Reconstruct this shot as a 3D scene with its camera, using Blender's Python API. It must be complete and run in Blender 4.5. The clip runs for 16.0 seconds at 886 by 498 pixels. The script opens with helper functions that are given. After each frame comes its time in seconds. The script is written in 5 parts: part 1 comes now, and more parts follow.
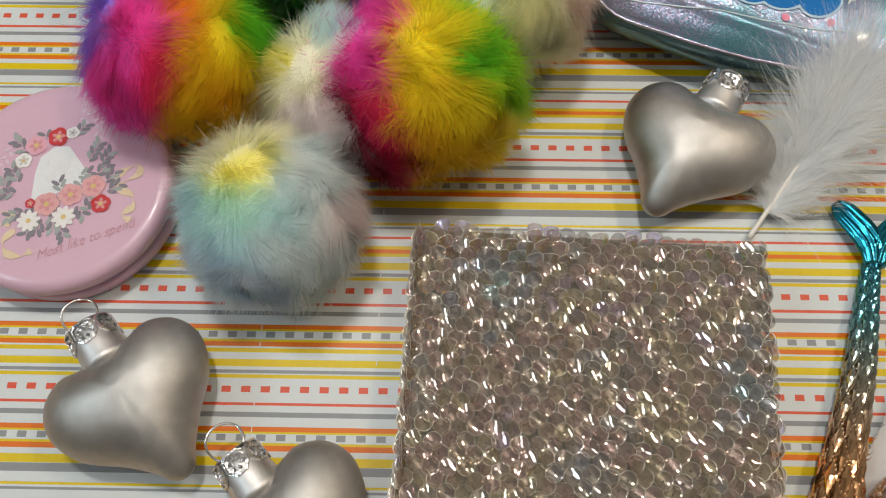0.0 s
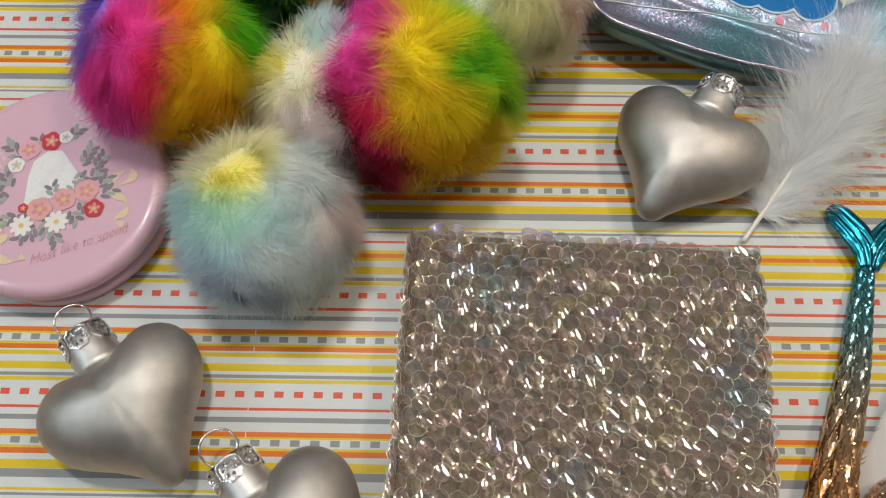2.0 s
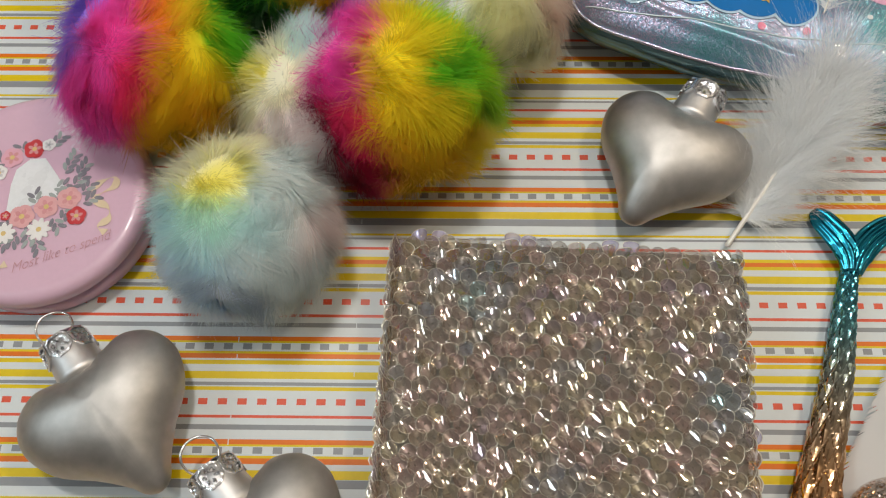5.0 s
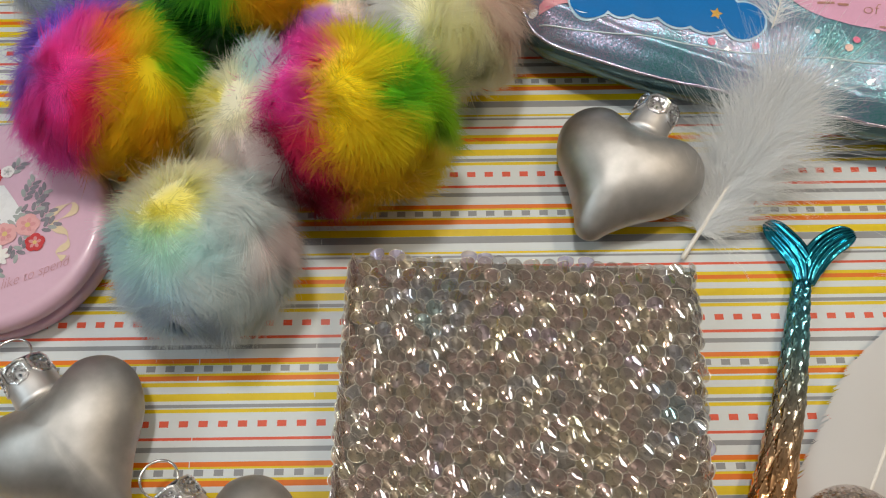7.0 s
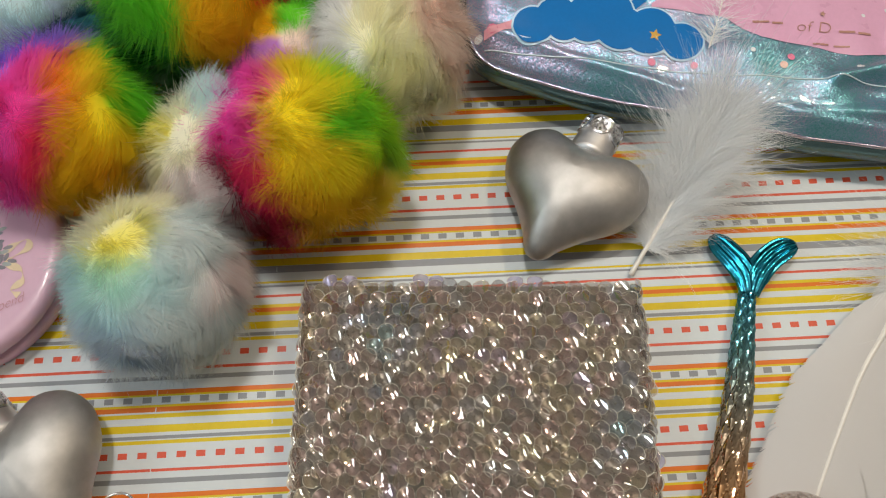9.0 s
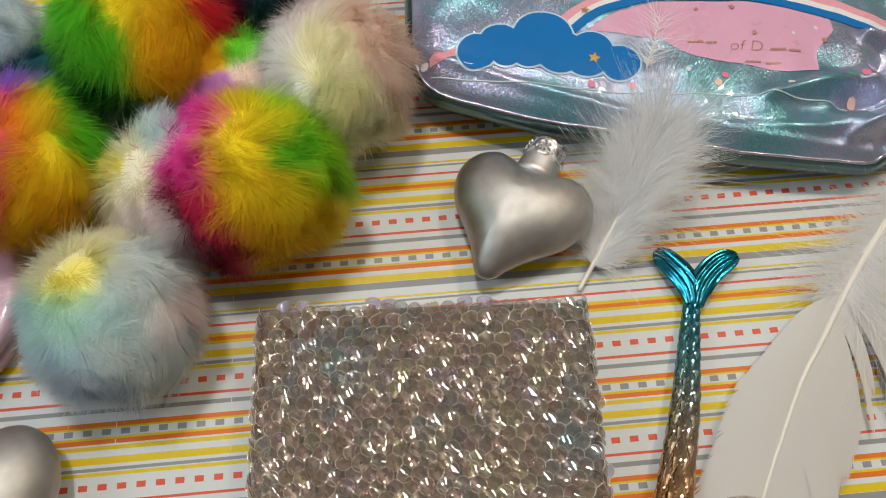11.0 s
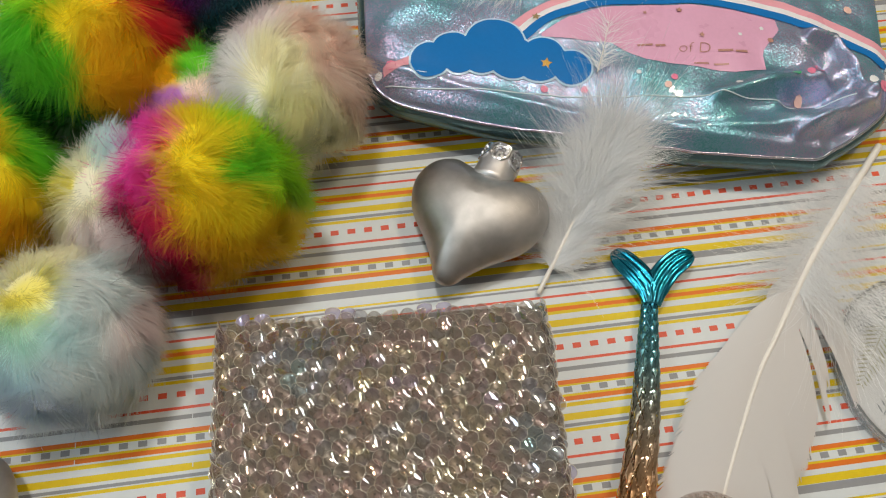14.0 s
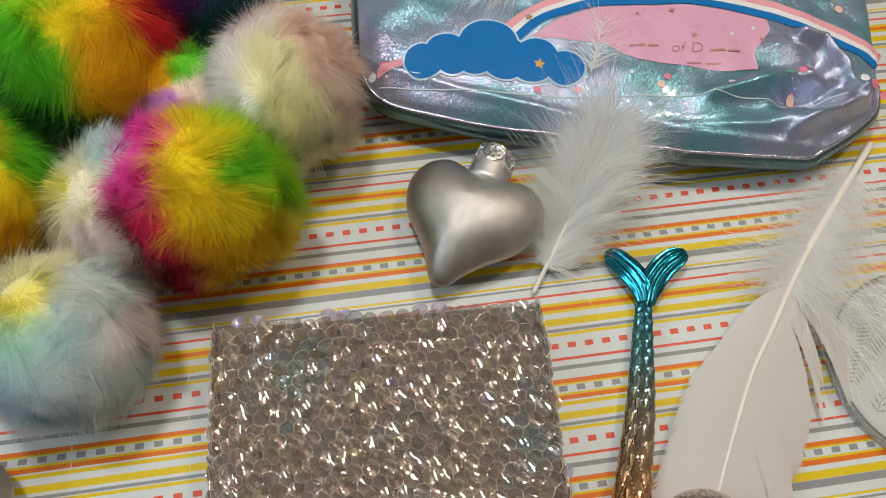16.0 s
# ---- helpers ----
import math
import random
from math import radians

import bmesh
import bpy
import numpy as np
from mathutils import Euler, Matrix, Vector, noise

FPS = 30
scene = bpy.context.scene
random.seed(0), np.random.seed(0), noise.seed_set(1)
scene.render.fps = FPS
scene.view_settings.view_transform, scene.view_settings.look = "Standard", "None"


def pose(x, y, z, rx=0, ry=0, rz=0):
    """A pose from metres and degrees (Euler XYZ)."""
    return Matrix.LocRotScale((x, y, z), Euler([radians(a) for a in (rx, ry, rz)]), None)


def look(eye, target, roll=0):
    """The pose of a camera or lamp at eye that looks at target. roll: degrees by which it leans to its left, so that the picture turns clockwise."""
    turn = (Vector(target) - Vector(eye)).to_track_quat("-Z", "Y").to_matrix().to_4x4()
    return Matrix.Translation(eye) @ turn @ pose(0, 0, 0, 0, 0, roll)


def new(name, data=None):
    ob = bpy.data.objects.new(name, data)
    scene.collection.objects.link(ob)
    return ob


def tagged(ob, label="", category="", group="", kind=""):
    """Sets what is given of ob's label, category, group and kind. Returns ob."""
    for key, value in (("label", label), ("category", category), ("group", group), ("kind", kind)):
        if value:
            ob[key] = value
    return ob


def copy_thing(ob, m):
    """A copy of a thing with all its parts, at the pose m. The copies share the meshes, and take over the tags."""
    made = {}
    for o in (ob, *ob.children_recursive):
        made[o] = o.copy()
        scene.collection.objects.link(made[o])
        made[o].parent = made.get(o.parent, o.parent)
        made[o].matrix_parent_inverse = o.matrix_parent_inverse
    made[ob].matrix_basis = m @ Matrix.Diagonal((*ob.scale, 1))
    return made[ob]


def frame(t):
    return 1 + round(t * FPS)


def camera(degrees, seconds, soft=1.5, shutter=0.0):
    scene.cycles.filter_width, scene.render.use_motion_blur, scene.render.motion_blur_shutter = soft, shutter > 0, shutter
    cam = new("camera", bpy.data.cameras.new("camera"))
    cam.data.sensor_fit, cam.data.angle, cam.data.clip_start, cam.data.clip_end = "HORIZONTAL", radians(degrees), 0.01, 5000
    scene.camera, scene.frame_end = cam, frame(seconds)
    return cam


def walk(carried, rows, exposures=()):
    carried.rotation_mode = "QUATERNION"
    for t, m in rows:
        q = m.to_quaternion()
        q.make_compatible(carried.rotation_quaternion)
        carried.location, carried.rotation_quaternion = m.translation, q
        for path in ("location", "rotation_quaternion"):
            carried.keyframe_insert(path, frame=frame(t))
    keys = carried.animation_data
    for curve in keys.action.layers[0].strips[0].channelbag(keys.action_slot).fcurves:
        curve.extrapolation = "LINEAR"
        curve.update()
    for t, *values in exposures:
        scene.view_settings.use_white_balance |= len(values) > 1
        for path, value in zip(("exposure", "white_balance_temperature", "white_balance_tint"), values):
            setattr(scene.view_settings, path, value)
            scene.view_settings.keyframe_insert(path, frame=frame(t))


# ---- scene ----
cam = camera(58.5, 16.0, soft=1.15)
PATH = [
    (0, (0.02440, -0.06250, 0.25449), (0.01670, 0.04177, -0.02670), -1.53),
    (0.5, (0.02422, -0.06249, 0.25444), (0.01727, 0.04187, -0.02674), -1.13),
    (1, (0.02510, -0.06178, 0.25452), (0.01802, 0.04190, -0.02690), -1.19),
    (1.5, (0.02496, -0.06145, 0.25409), (0.01801, 0.04237, -0.02728), -1.15),
    (2, (0.02553, -0.06017, 0.25497), (0.01867, 0.04324, -0.02656), -1.20),
    (2.5, (0.02558, -0.06074, 0.25545), (0.01823, 0.04287, -0.02599), -1.42),
    (3, (0.02592, -0.06024, 0.25563), (0.01813, 0.04257, -0.02610), -1.68),
    (3.5, (0.02619, -0.06094, 0.25389), (0.01862, 0.04279, -0.02751), -1.55),
    (4, (0.02702, -0.06097, 0.25287), (0.01988, 0.04374, -0.02818), -1.36),
    (6.5, (0.03791, -0.05890, 0.25771), (0.03394, 0.04966, -0.02193), -0.62),
    (7, (0.04140, -0.05788, 0.25806), (0.03857, 0.05134, -0.02134), -0.47),
    (7.5, (0.04718, -0.05726, 0.25957), (0.04376, 0.05348, -0.01923), -1.16),
    (8, (0.04782, -0.05664, 0.26168), (0.04783, 0.05443, -0.01700), 0.04),
    (8.5, (0.04943, -0.05663, 0.26338), (0.05129, 0.05531, -0.01494), 0.44),
    (9, (0.05265, -0.05655, 0.26386), (0.05561, 0.05742, -0.01364), 0.42),
    (11.5, (0.06677, -0.05920, 0.27118), (0.07907, 0.06251, -0.00275), 1.78),
    (12, (0.06835, -0.05915, 0.27068), (0.08481, 0.06341, -0.00265), 3.00),
    (12.5, (0.06994, -0.06005, 0.27013), (0.08728, 0.06364, -0.00263), 2.97),
    (13, (0.07060, -0.06036, 0.27064), (0.08689, 0.06356, -0.00208), 2.21),
    (13.5, (0.06841, -0.05963, 0.27037), (0.08732, 0.06348, -0.00255), 3.28),
    (14, (0.07000, -0.05997, 0.27122), (0.08889, 0.06277, -0.00187), 3.18),
    (14.5, (0.07122, -0.05978, 0.27129), (0.09079, 0.06243, -0.00199), 3.44),
    (15, (0.07169, -0.05991, 0.27098), (0.09147, 0.06309, -0.00193), 3.30),
    (15.5, (0.07067, -0.05994, 0.27150), (0.09082, 0.06308, -0.00137), 3.37),
    (16, (0.07010, -0.05987, 0.27223), (0.09076, 0.06242, -0.00094), 3.56),
]
walk(cam, [(t, look(eye, target, roll)) for t, eye, target, roll in PATH])

# ---- light: a room lamp over the table, a warm bulb, a cool window side ----
world = bpy.data.worlds.new("room_world")
scene.world = world
world.use_nodes = True
world.node_tree.nodes["Background"].inputs[0].default_value = (0.9, 0.92, 1.0, 1)
world.node_tree.nodes["Background"].inputs[1].default_value = 0.05


def lamp(name, eye, target, size, watts, colour):
    data = bpy.data.lights.new(name, "AREA")
    data.shape, data.size, data.energy, data.color = "DISK", size, watts, colour
    ob = new(name, data)
    ob.matrix_world = look(eye, target)
    return ob


def bulb(name, place, radius, watts, colour):
    data = bpy.data.lights.new(name, "POINT")
    data.shadow_soft_size, data.energy, data.color = radius, watts, colour
    ob = new(name, data)
    ob.location = place
    return ob


bulb("ceiling_bulb", (-0.06, 0.34, 1.30), 0.06, 24.0, (1.0, 0.965, 0.90))
bulb("warm_bulb", (0.56, 0.28, 0.98), 0.04, 10.2, (1.0, 0.83, 0.61))
lamp("window_light", (-1.15, -0.10, 1.15), (0.0, 0.05, 0), 0.50, 5.2, (0.80, 0.95, 1.0))

MM = 0.001


# ---- materials ----
def nodes_of(name):
    m = bpy.data.materials.new(name)
    m.use_nodes = True
    return m, m.node_tree, m.node_tree.nodes["Principled BSDF"]


def link(tree, a, ao, b, bi):
    tree.links.new(a.outputs[ao], b.inputs[bi])


def material(name, colour, rough=0.5, metal=0.0, vary=0.06, grain=900.0, bump=0.15, alpha=1.0, spec=0.5, coat=0.0, film=0.0, depth=0.0002, stain=60.0):
    """A Principled surface whose colour and roughness vary at two scales, with fine relief."""
    m, tree, bsdf = nodes_of(name)
    coord = tree.nodes.new("ShaderNodeTexCoord")
    small, large = tree.nodes.new("ShaderNodeTexNoise"), tree.nodes.new("ShaderNodeTexNoise")
    for n, s in ((small, grain), (large, stain)):
        n.inputs["Scale"].default_value = s
        n.inputs["Detail"].default_value = 4
        link(tree, coord, "Object", n, "Vector")
    add = tree.nodes.new("ShaderNodeMath")
    add.operation = "ADD"
    link(tree, small, "Fac", add, 0)
    link(tree, large, "Fac", add, 1)
    span = tree.nodes.new("ShaderNodeMapRange")
    span.inputs[1].default_value, span.inputs[2].default_value = 0.6, 1.4
    span.inputs[3].default_value, span.inputs[4].default_value = 1 - vary, 1 + vary
    link(tree, add, 0, span, 0)
    mix = tree.nodes.new("ShaderNodeVectorMath")
    mix.operation = "SCALE"
    mix.inputs[0].default_value = colour
    link(tree, span, 0, mix, 3)
    link(tree, mix, 0, bsdf, "Base Color")
    gloss = tree.nodes.new("ShaderNodeMapRange")
    gloss.inputs[1].default_value, gloss.inputs[2].default_value = 0.3, 0.7
    gloss.inputs[3].default_value, gloss.inputs[4].default_value = rough * 0.85, min(1, rough * 1.15)
    link(tree, large, "Fac", gloss, 0)
    link(tree, gloss, 0, bsdf, "Roughness")
    if bump:
        b = tree.nodes.new("ShaderNodeBump")
        b.inputs["Strength"].default_value, b.inputs["Distance"].default_value = bump, depth
        link(tree, small, "Fac", b, "Height")
        link(tree, b, 0, bsdf, "Normal")
    bsdf.inputs["Metallic"].default_value = metal
    bsdf.inputs["Alpha"].default_value = alpha
    bsdf.inputs["Specular IOR Level"].default_value = spec
    bsdf.inputs["Coat Weight"].default_value = coat
    bsdf.inputs["Coat Roughness"].default_value = 0.08
    if film:
        bsdf.inputs["Thin Film Thickness"].default_value = film
    return m


def fur_material(name, attribute):
    """Soft fibres: the dyed colour of each strand, part of the light passing through."""
    m, tree, bsdf = nodes_of(name)
    col = tree.nodes.new("ShaderNodeAttribute")
    col.attribute_name = attribute
    bsdf.inputs["Roughness"].default_value = 0.6
    bsdf.inputs["Specular IOR Level"].default_value = 0.2
    bsdf.inputs["Sheen Weight"].default_value = 0.2
    glow = tree.nodes.new("ShaderNodeBsdfTranslucent")
    clear = tree.nodes.new("ShaderNodeBsdfTransparent")
    mix, thin = tree.nodes.new("ShaderNodeMixShader"), tree.nodes.new("ShaderNodeMixShader")
    mix.inputs[0].default_value, thin.inputs[0].default_value = 0.56, 0.34
    link(tree, col, "Color", bsdf, "Base Color")
    link(tree, col, "Color", glow, "Color")
    link(tree, bsdf, 0, mix, 1)
    link(tree, glow, 0, mix, 2)
    link(tree, mix, 0, thin, 1)
    link(tree, clear, 0, thin, 2)
    link(tree, thin, 0, tree.nodes["Material Output"], "Surface")
    return m


def feather_material(name, colour, clear, rough=0.6):
    m, tree, bsdf = nodes_of(name)
    bsdf.inputs["Base Color"].default_value = (*colour, 1)
    bsdf.inputs["Roughness"].default_value = rough
    bsdf.inputs["Sheen Weight"].default_value = 0.2
    t = tree.nodes.new("ShaderNodeBsdfTranslucent")
    t.inputs[0].default_value = (*colour, 1)
    p = tree.nodes.new("ShaderNodeBsdfTransparent")
    a, b = tree.nodes.new("ShaderNodeMixShader"), tree.nodes.new("ShaderNodeMixShader")
    a.inputs[0].default_value, b.inputs[0].default_value = 0.4, clear
    link(tree, bsdf, 0, a, 1)
    link(tree, t, 0, a, 2)
    link(tree, a, 0, b, 1)
    link(tree, p, 0, b, 2)
    link(tree, b, 0, tree.nodes["Material Output"], "Surface")
    return m


def glitter_material(name, colours, cell, metal=0.9, rough=0.22, tilt=0.7, creases=110.0):
    """Glitter: tiny flakes, each of its own tilt and tint."""
    m, tree, bsdf = nodes_of(name)
    coord = tree.nodes.new("ShaderNodeTexCoord")
    vor = tree.nodes.new("ShaderNodeTexVoronoi")
    vor.inputs["Scale"].default_value = cell
    link(tree, coord, "Object", vor, "Vector")
    big = tree.nodes.new("ShaderNodeTexNoise")
    big.inputs["Scale"].default_value, big.inputs["Detail"].default_value = 26, 3
    link(tree, coord, "Object", big, "Vector")
    sep = tree.nodes.new("ShaderNodeSeparateColor")
    link(tree, vor, "Color", sep, 0)
    blend = tree.nodes.new("ShaderNodeMath")
    blend.operation = "MULTIPLY_ADD"
    blend.inputs[1].default_value = 0.45
    link(tree, sep, 0, blend, 0)
    shift = tree.nodes.new("ShaderNodeMath")
    shift.operation = "MULTIPLY_ADD"
    shift.inputs[1].default_value, shift.inputs[2].default_value = 1.6, -0.5
    link(tree, big, "Fac", shift, 0)
    link(tree, shift, 0, blend, 2)
    ramp = tree.nodes.new("ShaderNodeValToRGB")
    ramp.color_ramp.elements[0].color = (*colours[0], 1)
    ramp.color_ramp.elements[1].color = (*colours[-1], 1)
    for k, c in enumerate(colours[1:-1]):
        e = ramp.color_ramp.elements.new((k + 1) / (len(colours) - 1))
        e.color = (*c, 1)
    link(tree, blend, 0, ramp, 0)
    link(tree, ramp, 0, bsdf, "Base Color")
    # soft crinkles in the film; each flake leans its own way
    crinkle = tree.nodes.new("ShaderNodeTexNoise")
    crinkle.inputs["Scale"].default_value, crinkle.inputs["Detail"].default_value = creases, 2
    link(tree, coord, "Object", crinkle, "Vector")
    geo = tree.nodes.new("ShaderNodeBump")
    geo.inputs["Strength"].default_value, geo.inputs["Distance"].default_value = 0.16, 0.004
    link(tree, crinkle, "Fac", geo, "Height")
    link(tree, geo, 0, bsdf, "Coat Normal")
    off = tree.nodes.new("ShaderNodeVectorMath")
    off.operation = "SUBTRACT"
    off.inputs[1].default_value = (0.5, 0.5, 0.5)
    link(tree, vor, "Color", off, 0)
    sc = tree.nodes.new("ShaderNodeVectorMath")
    sc.operation = "SCALE"
    sc.inputs[3].default_value = tilt
    link(tree, off, 0, sc, 0)
    ad = tree.nodes.new("ShaderNodeVectorMath")
    ad.operation = "ADD"
    link(tree, geo, "Normal", ad, 0)
    link(tree, sc, 0, ad, 1)
    nm = tree.nodes.new("ShaderNodeVectorMath")
    nm.operation = "NORMALIZE"
    link(tree, ad, 0, nm, 0)
    link(tree, nm, 0, bsdf, "Normal")
    bsdf.inputs["Metallic"].default_value = metal
    bsdf.inputs["Roughness"].default_value = rough
    bsdf.inputs["Coat Weight"].default_value = 0.7
    bsdf.inputs["Coat Roughness"].default_value = 0.05
    return m


def ramp_metal(name, stops, rough):
    """Coloured metal plating that changes along the object's length (its y)."""
    m, tree, bsdf = nodes_of(name)
    coord = tree.nodes.new("ShaderNodeTexCoord")
    sep = tree.nodes.new("ShaderNodeSeparateXYZ")
    link(tree, coord, "Object", sep, 0)
    span = tree.nodes.new("ShaderNodeMapRange")
    span.inputs[1].default_value, span.inputs[2].default_value = -0.09, 0.05
    link(tree, sep, 1, span, 0)
    ramp = tree.nodes.new("ShaderNodeValToRGB")
    ramp.color_ramp.elements[0].position, ramp.color_ramp.elements[0].color = stops[0][0], (*stops[0][1], 1)
    ramp.color_ramp.elements[1].position, ramp.color_ramp.elements[1].color = stops[-1][0], (*stops[-1][1], 1)
    for p, c in stops[1:-1]:
        ramp.color_ramp.elements.new(p).color = (*c, 1)
    link(tree, span, 0, ramp, 0)
    link(tree, ramp, 0, bsdf, "Base Color")
    n = tree.nodes.new("ShaderNodeTexNoise")
    n.inputs["Scale"].default_value = 700
    link(tree, coord, "Object", n, "Vector")
    b = tree.nodes.new("ShaderNodeBump")
    b.inputs["Strength"].default_value, b.inputs["Distance"].default_value = 0.2, 0.0003
    link(tree, n, 0, b, "Height")
    link(tree, b, 0, bsdf, "Normal")
    bsdf.inputs["Metallic"].default_value, bsdf.inputs["Roughness"].default_value = 1.0, rough
    return m


def sequin_material(name, alpha, rough, gain=1.0):
    """Clear iridescent plastic; the tint drifts over the cover and from sequin to sequin."""
    m, tree, bsdf = nodes_of(name)
    info, geo = tree.nodes.new("ShaderNodeObjectInfo"), tree.nodes.new("ShaderNodeNewGeometry")
    add = tree.nodes.new("ShaderNodeMath")
    add.operation = "ADD"
    link(tree, info, "Random", add, 0)
    link(tree, geo, "Random Per Island", add, 1)
    one = tree.nodes.new("ShaderNodeMath")
    one.operation = "FRACT"
    link(tree, add, 0, one, 0)
    drift = tree.nodes.new("ShaderNodeTexNoise")
    drift.inputs["Scale"].default_value, drift.inputs["Detail"].default_value = 34, 2
    link(tree, geo, "Position", drift, "Vector")
    both = tree.nodes.new("ShaderNodeMath")
    both.operation = "MULTIPLY_ADD"
    both.inputs[1].default_value = 0.45
    link(tree, one, 0, both, 0)
    wide = tree.nodes.new("ShaderNodeMath")
    wide.operation = "MULTIPLY_ADD"
    wide.inputs[1].default_value, wide.inputs[2].default_value = 1.9, -0.68
    link(tree, drift, "Fac", wide, 0)
    link(tree, wide, 0, both, 2)
    ramp = tree.nodes.new("ShaderNodeValToRGB")
    stops = ((0.0, (0.44, 0.60, 0.62)), (0.2, (0.58, 0.56, 0.66)), (0.4, (0.64, 0.56, 0.48)), (0.58, (0.78, 0.54, 0.52)), (0.78, (0.76, 0.65, 0.44)), (1.0, (0.70, 0.54, 0.66)))
    ramp.color_ramp.elements[0].color = (*[v * gain for v in stops[0][1]], 1)
    ramp.color_ramp.elements[1].color = (*[v * gain for v in stops[-1][1]], 1)
    for p, c in stops[1:-1]:
        ramp.color_ramp.elements.new(p).color = (*[v * gain for v in c], 1)
    link(tree, both, 0, ramp, 0)
    link(tree, ramp, 0, bsdf, "Base Color")
    bsdf.inputs["Metallic"].default_value, bsdf.inputs["Roughness"].default_value = 0.8, rough
    bsdf.inputs["Alpha"].default_value = alpha
    bsdf.inputs["Coat Weight"].default_value, bsdf.inputs["Coat Roughness"].default_value = 1.0, 0.04
    bsdf.inputs["Thin Film Thickness"].default_value = 420
    return m


PLASTER = material("painted_plaster", (0.50, 0.49, 0.47), 0.8, grain=40, stain=2, depth=0.002)
FLOORING = material("brown_laminate", (0.22, 0.15, 0.10), 0.45, grain=60, stain=3)
WOOD = material("table_wood", (0.30, 0.19, 0.11), 0.4, grain=120, stain=8)
PRINT = {
    "w": material("paper_white", (0.645, 0.685, 0.71), 0.42, vary=0.03, grain=500, bump=0.05, stain=25, spec=0.3),
    "Y": material("paper_yellow", (0.72, 0.53, 0.004), 0.42, vary=0.07, grain=500, bump=0.05, stain=25, spec=0.3),
    "O": material("paper_orange", (0.74, 0.17, 0.008), 0.42, vary=0.07, grain=500, bump=0.05, stain=25, spec=0.3),
    "G": material("paper_grey", (0.27, 0.28, 0.30), 0.42, vary=0.06, grain=500, bump=0.05, stain=25, spec=0.3),
    "R": material("paper_red", (0.70, 0.10, 0.05), 0.42, vary=0.07, grain=500, bump=0.05, stain=25, spec=0.3),
}
SATIN = material("satin_champagne_silver", (0.475, 0.458, 0.445), 0.52, 1.0, vary=0.16, grain=260, bump=0.10, stain=55, depth=0.0003)
COLLAR = material("pale_silver_collar", (0.66, 0.645, 0.645), 0.52, 1.0, vary=0.06, grain=400, bump=0.1, depth=0.0002)
SILVER = material("embossed_silver_cap", (0.78, 0.78, 0.80), 0.2, 1.0, grain=1400, bump=0.5, depth=0.0003)
WIRE = material("steel_wire", (0.72, 0.71, 0.70), 0.22, 1.0, bump=0)
FABRIC = material("beige_net_fabric", (0.215, 0.20, 0.17), 0.8, vary=0.2, grain=900, bump=0.6, depth=0.0004)
SEQUIN = sequin_material("clear_iridescent_sequin", 0.58, 0.045, 0.92)
SEQUIN_RIM = material("sequin_rim", (0.68, 0.65, 0.56), 0.25, 0.1, vary=0.15, bump=0)
PEARL = material("lilac_sequin", (0.46, 0.42, 0.60), 0.15, 0.2, bump=0, alpha=0.7, spec=1.0, coat=1.0, film=350)
PINK_TIN = material("pink_lacquered_tin", (0.68, 0.45, 0.58), 0.34, vary=0.03, grain=700, bump=0.04, coat=0.3, stain=40)
# the shade inside the groove is put into this darker tin colour
TIN_DARK = material("shaded_tin_groove", (0.30, 0.17, 0.20), 0.4, 0.5)
FUR = fur_material("dyed_fur", "dye")


def felt_material(name, attribute):
    """The dense dyed backing that the fur grows from."""
    m, tree, bsdf = nodes_of(name)
    col = tree.nodes.new("ShaderNodeAttribute")
    col.attribute_name = attribute
    link(tree, col, "Color", bsdf, "Base Color")
    bsdf.inputs["Roughness"].default_value = 0.9
    bsdf.inputs["Specular IOR Level"].default_value = 0.1
    grain = tree.nodes.new("ShaderNodeTexNoise")
    grain.inputs["Scale"].default_value = 900
    relief = tree.nodes.new("ShaderNodeBump")
    relief.inputs["Strength"].default_value, relief.inputs["Distance"].default_value = 0.5, 0.0005
    link(tree, grain, "Fac", relief, "Height")
    link(tree, relief, 0, bsdf, "Normal")
    return m


FELT = felt_material("dyed_felt", "dye")

DOWN = feather_material("white_down", (0.96, 0.97, 0.98), 0.10)
VANE = feather_material("white_feather_vane", (0.88, 0.86, 0.85), 0.20, 0.5)
QUILL = material("ivory_quill", (0.85, 0.82, 0.76), 0.35, bump=0.1)
PEN_METAL = ramp_metal("plated_scales", ((0.0, (0.76, 0.40, 0.20)), (0.40, (0.78, 0.46, 0.24)), (0.56, (0.48, 0.44, 0.36)), (0.72, (0.15, 0.37, 0.41)), (0.9, (0.02, 0.24, 0.35))), 0.11)
HOLO = glitter_material("holographic_glitter_film", ((0.07, 0.34, 0.36), (0.15, 0.41, 0.48), (0.24, 0.40, 0.58), (0.52, 0.38, 0.58), (0.13, 0.46, 0.48)), 3300, 0.68, 0.33, 0.42, 70.0)
# pale glitter that stands for the highlight on the pouch's edge
EDGE_GLINT = glitter_material("lilac_silver_edge_glint", ((0.42, 0.42, 0.54), (0.56, 0.50, 0.64), (0.40, 0.54, 0.60)), 2600, 0.9, 0.25, 0.22)
ROSE_GLITTER = glitter_material("rose_silver_glitter", ((0.45, 0.33, 0.28), (0.70, 0.58, 0.52), (0.75, 0.70, 0.68)), 1300, 0.95, 0.2, 1.0)
CLEAR = material("clear_plastic_edge", (0.72, 0.76, 0.78), 0.08, 0.0, bump=0, alpha=0.35, spec=1.0, coat=1.0)
INK = {}


